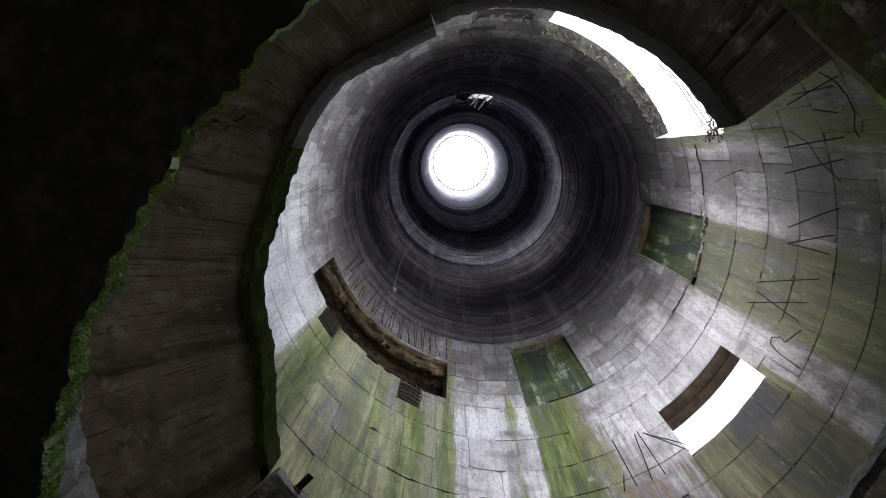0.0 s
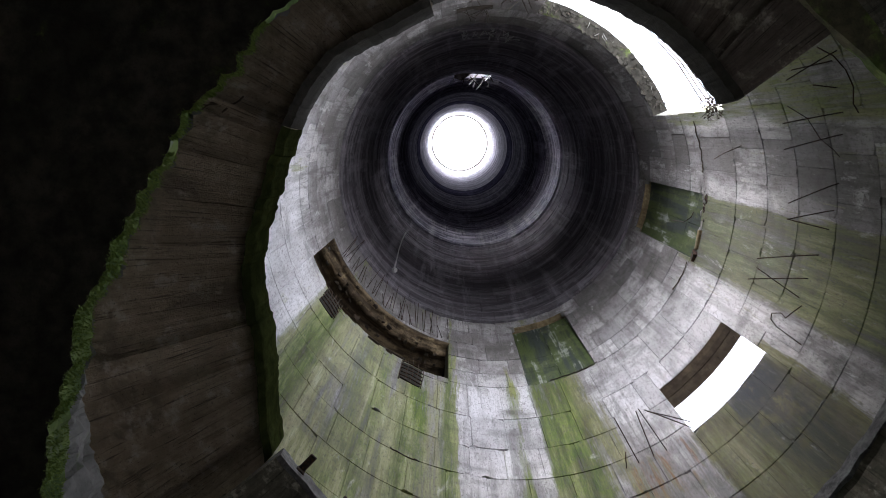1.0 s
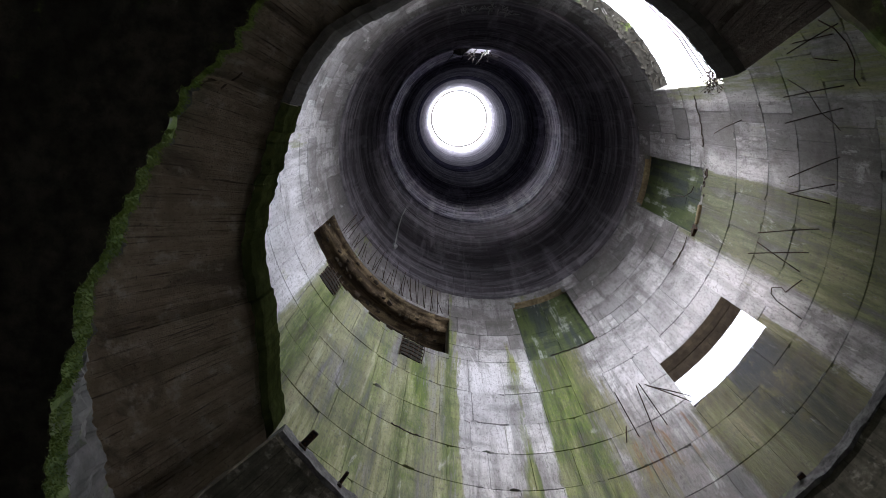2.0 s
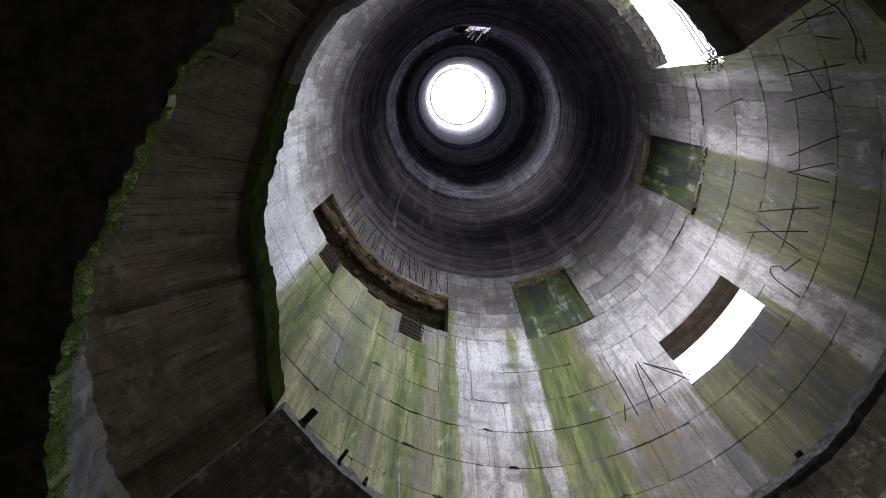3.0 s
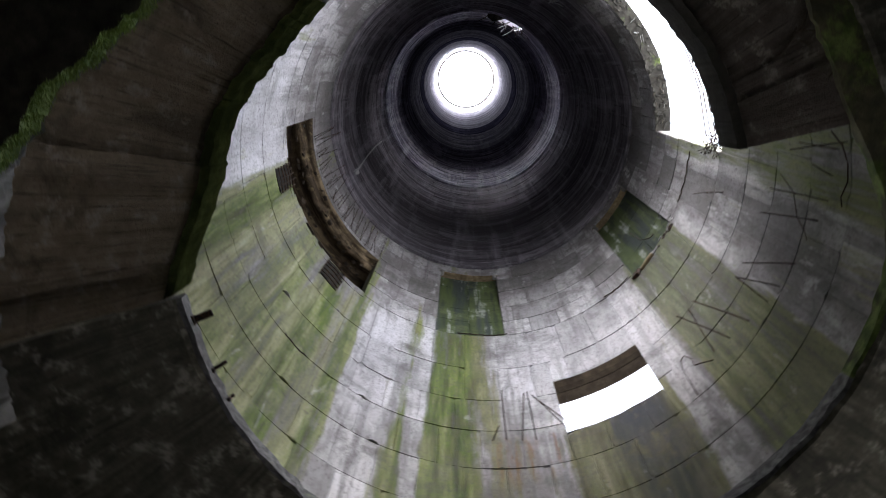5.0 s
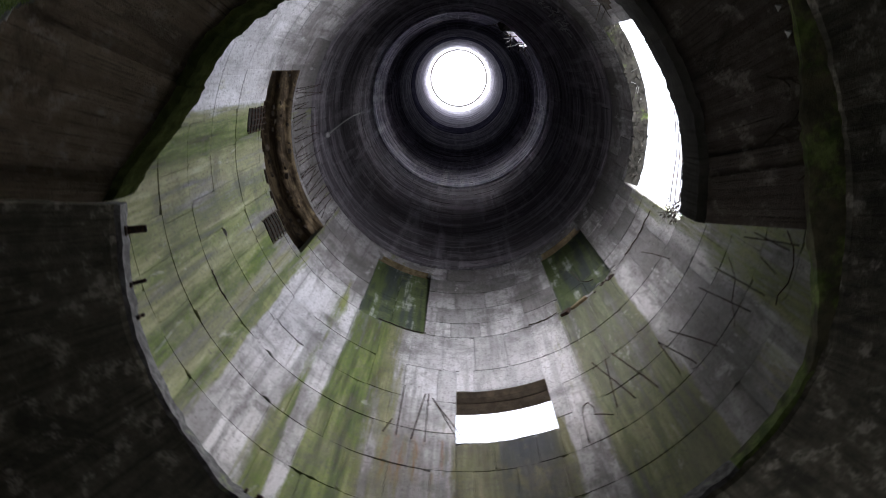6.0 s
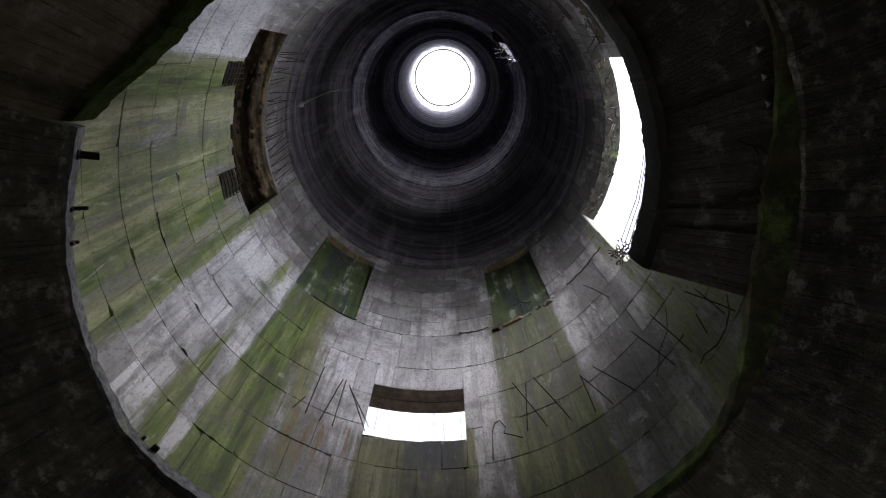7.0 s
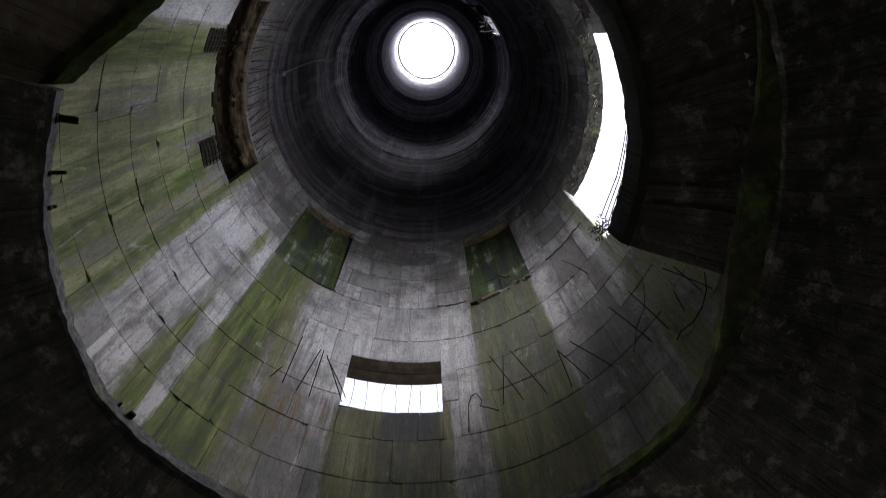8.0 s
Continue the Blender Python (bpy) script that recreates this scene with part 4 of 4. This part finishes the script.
def cage(a, z):
    """A square of broken mesh left in a notch of the flue sill."""
    ob = thing("mesh_cage", polar(R - 0.03, a, z))
    ob.rotation_euler = (0, 0, radians(a))
    tagged(ob, "small dark cage of rusty bars in a wall notch", "cage", "cages at the flue sill")
    rng = random.Random(int(a))
    bm = bmesh.new()
    box(bm, pose(0.06, 0, 0), 0.1, 0.38, 1.15)
    bmesh.ops.subdivide_edges(bm, edges=bm.edges[:], cuts=3, use_grid_fill=True)
    rough(bm, 0.03, 6, a)
    # near-black block gives the notch's shade by colour
    part("pocket", bm, NEAR_BLACK, ob)
    for k in range(5):
        bm = bmesh.new()
        y = -0.2 + 0.4 * k / 4
        rod(bm, [(0, y, -0.6 + rng.uniform(-0.15, 0.1)), (rng.uniform(-0.09, 0.0), y + rng.uniform(-0.03, 0.03), 0), (-0.02, y, 0.65 + rng.uniform(-0.1, 0.2))], 0.009, 5)
        part("upright_bar", bm, STEEL, ob)
    for k in range(5):
        bm = bmesh.new()
        z0 = -0.52 + 1.05 * k / 4
        rod(bm, [(-0.015, -0.21, z0), (-0.03, 0, z0 + rng.uniform(-0.02, 0.02)), (-0.015, 0.21, z0 + rng.uniform(-0.03, 0.03))], 0.010, 5)
        part("cross_bar", bm, STEEL, ob)


cage(147.7, 19.1)
cage(117.3, 19.1)


def pegs():
    for a, z, ln, w in ((137.0, 12.2, 0.21, 0.07), (127.9, 11.84, 0.16, 0.035), (122.3, 11.75, 0.06, 0.03), (86.0, 11.2, 0.10, 0.07), (88.4, 11.2, 0.08, 0.03), (46.5, 11.15, 0.10, 0.07)):
        r = mouth(a) if a > 100 else R
        p = polar(r, a, RIM + 0.06)
        bm = bmesh.new()
        box(bm, pose(0, 0, 0.03, 0, 12, 0), ln, w, 0.05)
        box(bm, pose(ln * 0.42, 0, -0.01), 0.06, w * 1.3, 0.09)
        bmesh.ops.bevel(bm, geom=bm.edges[:], offset=0.008, segments=1, affect="EDGES")
        rough(bm, 0.006, 12)
        ob = part("bracket", bm, STEEL)
        ob.location, ob.rotation_euler = p - polar(ln * 0.35, a, 0), (0, 0, radians(a))
        tagged(ob, "dark rusted steel bracket on the curb", "bracket", "brackets on the curb")


pegs()


def cables():
    def line(name, pts, r, material, label, cat):
        fine = []
        for p, q in zip(pts, pts[1:]):
            for k in range(5):
                fine.append(p.lerp(q, k / 5))
        fine.append(pts[-1])
        bar_bent(name, fine, r, material, label, cat)

    line("drooping_cable", [polar(R - 0.05 - 0.02 * k, a, z) for k, (a, z) in enumerate(((-31.5, 12.6), (-29.5, 12.25), (-26.8, 12.06), (-23.8, 12.0), (-21.0, 12.11), (-19.5, 12.0)))], 0.007, STEEL, "black cable drooping along the wall", "cable")
    line("crack_wire", [polar(R - 0.012, a, z) for a, z in ((-21, 14.53), (-18.2, 13.95), (-14.1, 13.7), (-12.0, 13.33), (-10.8, 13.2))], 0.005, STEEL, "thin dark line on the wall, modelled as a wire", "wire")
    cord = thing("cord", polar(R - 0.12, 136.7, 37.0))
    tagged(cord, "pale frayed cord with a lump hanging down the lining", "cord")
    ends = [polar(R - 0.12 - 0.05 * k, a, z) - cord.location for k, (a, z) in enumerate(((136.7, 37.0), (137.2, 34.0), (136.8, 31.0), (136.0, 28.4), (135.3, 26.3)))]
    bm = bmesh.new()
    rod(bm, ends, 0.02)
    part("strand", bm, WIRE, cord)
    bm = bmesh.new()
    bmesh.ops.create_icosphere(bm, subdivisions=2, radius=0.07, matrix=Matrix.Translation(ends[-1]))
    rough(bm, 0.02, 9)
    part("weight", bm, WIRE, cord)
    for k in range(4):
        pts = [polar(slab_edge(a, 0) + 0.02 - 0.015 - 0.035 * k * max(0.0, min(1.0, (a - 292) / 30)), a, SLAB_TOP + 0.06 + 0.05 * k) for a in range(286 + 4 * k, 325, 4)]
        line("edge_cable", pts, 0.005, STEEL, "thin dark cable strung along the broken floor edge", "cable")


cables()


def shrubs():
    rng = random.Random(31)
    for name, a, r, z, n, size in (("weed", -23.0, R - 0.12, 17.52, 160, 0.28), ("weed", -27.0, R + 0.02, 17.55, 110, 0.24)):
        ob = thing(name, polar(r, a, z))
        tagged(ob, "straggly weed on the broken sill, its leaves coloured as a silhouette", "plant", "weeds on the sill")
        for k in range(5):
            bm = bmesh.new()
            d = Vector((rng.uniform(-1, 1), rng.uniform(-1, 1), rng.uniform(0.4, 1.4))).normalized()
            rod(bm, [(0, 0, -0.01), d * size * 0.5 + Vector((0, 0, 0.02)), d * size], 0.005, 4)
            part("stem", bm, TWIG, ob)
        bm = bmesh.new()
        for k in range(n):
            c = Vector((rng.gauss(0, 0.3), rng.gauss(0, 0.3), abs(rng.gauss(0, 0.5)))) * size
            u = Vector((rng.uniform(-1, 1), rng.uniform(-1, 1), rng.uniform(-1, 1))).normalized() * 0.035
            w = u.orthogonal().normalized() * 0.014
            bm.faces.new([bm.verts.new(c + o) for o in (-u, w, u, -w)])
        # leaves take the dark twig colour, a backlit silhouette
        tagged(part("leaves", bm, TWIG, ob), kind="stuff")


shrubs()


def anchors():
    # four small pale three-sided cones, points down
    for a, r in ((-80.8, 3.30), (-76.4, 3.29), (-72.2, 3.25), (-67.9, 3.22)):
        bm = bmesh.new()
        bmesh.ops.create_cone(bm, cap_ends=True, segments=3, radius1=0.045, radius2=0.006, depth=0.07, matrix=pose(0, 0, -0.035, 180, 0, 20))
        bmesh.ops.bevel(bm, geom=bm.edges[:], offset=0.004, segments=1, affect="EDGES")
        ob = part("anchor_cone", bm, WIRE)
        ob.location = polar(r, a, SLAB_LOW - 0.0)
        tagged(ob, "small pale cone under the ring floor", "anchor", "anchors under the floor")


anchors()


def breech_lintel():
    """Rubble and moss on the underside of the great side opening."""
    a0, a1, z0, z1 = BREECH
    rng = random.Random(41)
    ob = thing("breech_lintel")
    tagged(ob, "rough mossy rubble lintel over the side opening", "lintel", kind="structure")
    bm = bmesh.new()
    shell(bm, R + 0.004, R + 0.298, [a0 + (a1 - a0) * k / 40 for k in range(41)], [z1 - 0.03, z1 - 0.003], lambda a, z: True)
    rough(bm, 0.02, 6)
    part("bed", bm, RUBBLE, ob)
    for k in range(150):
        e, u = rng.uniform(a0 + 0.8, a1 - 1.0), rng.uniform(0.0, 0.27)
        size = rng.choice((0.03, 0.04, 0.05, 0.06, 0.08))
        bm = bmesh.new()
        box(bm, Matrix.Translation(polar(R + u, e, z1 - 0.035)) @ pose(0, 0, 0, rng.uniform(-25, 25), rng.uniform(-25, 25), e + rng.uniform(-40, 40)), size * rng.uniform(0.6, 1.2), size * rng.uniform(0.8, 2.2), rng.uniform(0.02, 0.04))
        bmesh.ops.subdivide_edges(bm, edges=bm.edges[:], cuts=1)
        rough(bm, size * 0.35, 9, k)
        part("rubble_stone", bm, RUBBLE, ob)
    for k in range(26):
        e, u = rng.uniform(a0 + 1, a1 - 1), rng.uniform(0.0, 0.25)
        p = polar(R + u, e, z1 - 0.05)
        q = p + Vector((rng.uniform(-0.12, 0.12), rng.uniform(-0.12, 0.12), rng.uniform(-0.16, 0.0)))
        bm = bmesh.new()
        rod(bm, [p, p.lerp(q, 0.5) + Vector((0, 0, 0.02)), q], 0.006, 4)
        part("lath_end", bm, TWIG if k % 3 else WIRE, ob)


breech_lintel()


def upper_hole():
    ob = thing("hole_debris", polar(R - 0.1, -90, 43.32))
    tagged(ob, "tangle of broken bars in a small hole high in the lining", "debris")
    rng = random.Random(51)
    bm = bmesh.new()
    box(bm, pose(-0.35, 0, 0.1, 20, 30, 4), 0.35, 0.25, 1.1)
    rough(bm, 0.08, 4)
    part("chunk", bm, DARK, ob)
    for k in range(16):
        bm = bmesh.new()
        p = Vector((rng.uniform(-0.7, 0.7), rng.uniform(-0.1, 0.2), rng.uniform(0, 1.4)))
        q = p + Vector((rng.uniform(-0.5, 0.5), rng.uniform(0, 0.5), rng.uniform(-0.9, 0.6)))
        rod(bm, [p, p.lerp(q, 0.5) + Vector((0.05, 0, 0.05)), q], 0.02, 4)
        part("bar", bm, STEEL if k % 2 else WIRE, ob)


upper_hole()


def moss_tufts():
    """Blades of moss and grass along the near ledge's rim."""
    rng = random.Random(61)
    mid = Vector((1.70, 2.16, 0))
    bm = bmesh.new()
    for k in range(11000):
        e = rng.uniform(180, 226)
        d = Vector((math.cos(radians(e)), math.sin(radians(e)), 0))
        if noise.noise(Vector((e * 0.55, 9, 1))) < -0.45:
            continue
        p = mid + d * (ledge_rim(e) + 0.004) + Vector((0, 0, 8.1 + min(0.40, ledge_high(e)) * rng.random() ** 1.6))
        tip = p - d * rng.uniform(0.003, 0.018) + Vector((rng.uniform(-0.02, 0.02), rng.uniform(-0.02, 0.02), rng.uniform(-0.03, 0.012)))
        side = Vector((-d.y, d.x, 0)) * 0.005
        bm.faces.new([bm.verts.new(v) for v in (p - side, p + side, tip)])
    tagged(part("moss", bm, GRASS), "bright green moss fringe on the ledge's edge", "moss", kind="stuff")


moss_tufts()


def window_lintel():
    """Dark soffit boards left over the window opening, and its crumbled sill."""
    a0, a1, z0, z1 = WINDOW
    ob = thing("window_1")
    tagged(ob, "square unglazed wall opening with a dark brown lintel", "window", kind="structure")
    for k in range(4):
        bm = bmesh.new()
        r0 = R + 0.004 + 0.088 * k
        shell(bm, r0, r0 + 0.084, [a0 + 0.1 + (a1 - a0 - 0.2) * q / 6 for q in range(7)], [z1 - 0.035 + 0.008 * (k % 2), z1 - 0.003], lambda a, z: True)
        rough(bm, 0.006, 9)
        part("lintel_board", bm, BROWN, ob)
    rng = random.Random(71)
    e = a0 + 0.2
    while e < a1 - 1:
        w = rng.uniform(2, 4.5)
        bm = bmesh.new()
        shell(bm, R + 0.002, R + 0.29, [e, e + w * 0.5, min(e + w - 0.1, a1 - 0.05)], [z0 + 0.001, z0 + rng.uniform(0.006, 0.022)], lambda a, z: True)
        rough(bm, 0.008, 9)
        part("sill_stone", bm, EDGE, ob)
        e += w


window_lintel()


def window_wires():
    rng = random.Random(73)
    a0, a1, z0, z1 = WINDOW
    for k in range(7):
        a = a0 + (a1 - a0) * (k + 0.6 + rng.uniform(-0.2, 0.2)) / 7.4
        down = z0 - 0.02 if k % 3 else z0 + rng.uniform(0.5, 1.0)
        pts = [polar(R + 0.27 - 0.03 * math.sin(q) - 0.02 * rng.random(), a + rng.uniform(-0.35, 0.35), z1 - 0.03 + (down - z1) * q / 5) for q in range(6)]
        bar_bent("window_wire", pts, 0.0035, STEEL, "thin rusty wire hanging across the open window", "wire", "wires across the window")


window_wires()


def seam_debris():
    rng = random.Random(81)
    # wedge of wood left in a broken pocket
    ob = thing("wood_wedge", polar(R - 0.01, 14.5, 19.45))
    ob.rotation_euler = (0, 0, radians(14.5))
    tagged(ob, "weathered timber wedge in a broken pocket of the wall", "wedge")
    bm = bmesh.new()
    box(bm, pose(0.0, 0.02, 0.05, 78, 0, 0), 0.08, 0.10, 0.34)
    bmesh.ops.bevel(bm, geom=bm.edges[:], offset=0.012, segments=1, affect="EDGES")
    rough(bm, 0.015, 7)
    part("timber", bm, OCHRE, ob)
    bm = bmesh.new()
    box(bm, pose(-0.015, 0.30, 0.0, 20, 0, 0), 0.10, 0.14, 0.20)
    rough(bm, 0.03, 7)
    part("rotten_end", bm, STEEL, ob)
    bm = bmesh.new()
    box(bm, pose(0.03, -0.28, 0.16, 60, 0, 0), 0.07, 0.07, 0.3)
    rough(bm, 0.02, 7)
    part("plaster_lump", bm, EDGE, ob)
    # torn strips along the ring seam; the one from -19 draws a crack
    for a0, a1, z in ((61.5, 76.0, 19.74), (22.0, 31.0, 19.74), (112.0, 119.0, 14.70), (-19.0, -4.0, 19.72)):
        bm = bmesh.new()
        pts = [polar(R - 0.012 + 0.012 * noise.noise(Vector((a, z, 1))), a, z + 0.05 * noise.noise(Vector((a * 0.3, z, 5)))) for a in [a0 + (a1 - a0) * k / 16 for k in range(17)]]
        base = pts[0].copy()
        rod(bm, [p - base for p in pts], 0.011, 5)
        rough(bm, 0.02, 14, a0)
        strip = part("joint_strip", bm, TWIG)
        strip.location = base
        tagged(strip, "torn dark joint strip along a wall seam", "strip", "torn strips along the seams")
    # torn plaster along the seam beside the wedge
    for k in range(14):
        a, z = rng.uniform(-1, 13), 19.72 + rng.gauss(0, 0.10)
        bm = bmesh.new()
        bmesh.ops.create_icosphere(bm, subdivisions=2, radius=1, matrix=Matrix.Diagonal((0.022, rng.uniform(0.03, 0.10), rng.uniform(0.03, 0.10), 1)))
        rough(bm, 0.03, 13, k)
        ob = part("plaster_flake", bm, STEEL if k % 4 == 0 else EDGE)
        ob.location, ob.rotation_euler = polar(R + 0.004, a, z), (0, 0, radians(a))
        tagged(ob, "flake of torn pale plaster along the wall seam", "plaster flake", "plaster flakes along the seam")
    # spalled lumps standing in the joints
    for k in range(18):
        a, z = rng.uniform(-20, 150), rng.choice(COURSES[1:6])
        if hole(a, z + 0.05) or hole(a, z - 0.05) or hole(a + 2, z) or hole(a - 2, z):
            continue
        bm = bmesh.new()
        bmesh.ops.create_icosphere(bm, subdivisions=2, radius=1, matrix=Matrix.Diagonal((0.03, rng.uniform(0.03, 0.09), rng.uniform(0.015, 0.03), 1)))
        rough(bm, 0.02, 16, k)
        ob = part("spalled_lump", bm, EDGE if k % 2 else WALL)
        ob.location, ob.rotation_euler = polar(R + 0.005, a, z), (0, 0, radians(a))
        tagged(ob, "small spalled lump of concrete on a wall seam", "lump", "spalled lumps on the seams")


seam_debris()


def more_bars():
    lab = "bent rusty reinforcing bar sticking out of the concrete wall"
    for a, z, b, r in ((-29.9, 12.28, -29.6, 2.95), (-28.2, 12.52, -30.3, 3.12), (-23.2, 12.67, -25.6, 3.30)):
        p, q = polar(R + 0.02, a, z), polar(r, b, z + 0.12)
        bar_bent("reinforcing_bar", [p, p.lerp(q, 0.2) + Vector((0, 0, 0.04)), p.lerp(q, 0.7) + Vector((0, 0, 0.03)), q], 0.006, STEEL, lab, "bar", "bars on the streaked wall")
    loop = ((25.6, 13.43, 0.0), (25.2, 13.8, 0.06), (24.8, 14.23, 0.10), (24.0, 14.47, 0.12), (22.8, 14.5, 0.13), (21.8, 14.2, 0.13), (22.3, 14.02, 0.12), (20.8, 13.9, 0.12), (18.7, 13.74, 0.10))
    bar_bent("hooked_bar", [polar(R + 0.01 - d, a, z) for a, z, d in loop], 0.007, STEEL, "rusty hooked bar curling out beside the window", "bar")
    bar_bent("slanting_wire", [polar(R - 0.01, -12.2, 17.1), polar(R - 0.08, -10.4, 17.9), polar(R - 0.10, -8.7, 18.5)], 0.008, STEEL, "thin dark wire slanting from the wall", "wire")
    # dark crack line, drawn as a thin wire
    bar_bent("crack_wire", [polar(R - 0.012, a, z) for a, z in ((7.7, 20.3), (9.5, 20.4), (11.6, 20.9), (12.4, 22.0))], 0.007, STEEL, "thin dark line on the wall, modelled as a wire", "wire")


more_bars()


def broken_patch(a0, a1, z0, z1, n):
    """A dark sheet coloured like a broken pocket's shade, with laths hanging in it."""
    rng = random.Random(int(a1 * 7))
    ob = thing("broken_patch", polar(R, (a0 + a1) / 2, z0))
    tagged(ob, "dark broken patch with loose laths in the wall", "patch", "broken patches high in the wall")
    inv = Matrix.Translation(-ob.location)
    bm = bmesh.new()
    shell(bm, R - 0.010, R + 0.03, [a0 + (a1 - a0) * k / 12 for k in range(13)], [z0, (z0 * 2 + z1) / 3, (z0 + z1 * 2) / 3, z1], lambda a, z: noise.noise(Vector((a * 0.4, z * 2, 3))) > -0.28)
    rough(bm, 0.012, 5)
    bmesh.ops.transform(bm, matrix=inv, verts=bm.verts)
    part("pocket", bm, BROWN, ob)
    for k in range(n):
        bm = bmesh.new()
        a, z = rng.uniform(a0, a1), rng.uniform(z0, z1)
        p = polar(R - 0.02, a, z)
        d = polar(R - rng.uniform(0.05, 0.3), a + rng.uniform(-5, 5), z + rng.uniform(-0.5, 0.3))
        rod(bm, [p, p.lerp(d, 0.5) + Vector((0, 0, 0.03)), d], 0.008, 4)
        bmesh.ops.transform(bm, matrix=inv, verts=bm.verts)
        part("lath", bm, TWIG, ob)


broken_patch(-102.0, -90.0, 22.7, 23.3, 8)
broken_patch(-97.0, -80.0, 20.3, 21.3, 14)


def roots():
    rng = random.Random(91)
    for a, r in ((206, 3.0), (214, 3.3), (297, 2.9), (309, 2.7), (316, 3.0)):
        ob = thing("root", polar(r, a, SLAB_LOW - 0.004))
        tagged(ob, "pale dead root clinging to the underside of the floor", "root", "roots under the floor")
        tip = Vector((0, 0, 0))
        head = radians(a) + rng.uniform(-0.6, 0.6)
        for k in range(5):
            h = head + rng.uniform(-0.7, 0.7)
            ln = rng.uniform(0.12, 0.3)
            pts = [tip.copy()]
            for i in range(4):
                h += rng.uniform(-0.35, 0.35)
                pts.append(pts[-1] + Vector((math.cos(h), math.sin(h), 0)) * ln / 4 + Vector((0, 0, rng.uniform(-0.006, 0.0))))
            bm = bmesh.new()
            rod(bm, pts, 0.009 - 0.001 * k, 5)
            part("strand", bm, BROWN, ob)
            if k % 2 == 0:
                tip = pts[2]
    # cast rib between two fields of the floor
    bm = bmesh.new()
    e = 203.6
    r0 = slab_edge(e, 0) + 0.1
    box(bm, Matrix.Translation(polar((r0 + 5.2) / 2, e, SLAB_LOW - 0.012)) @ pose(0, 0, 0, 0, 0, e), 5.2 - r0, 0.045, 0.05)
    rough(bm, 0.008, 8)
    rib = part("floor_rib", bm, SOFFIT)
    tagged(rib, "narrow cast concrete rib under the ring floor", "rib", kind="structure")


roots()
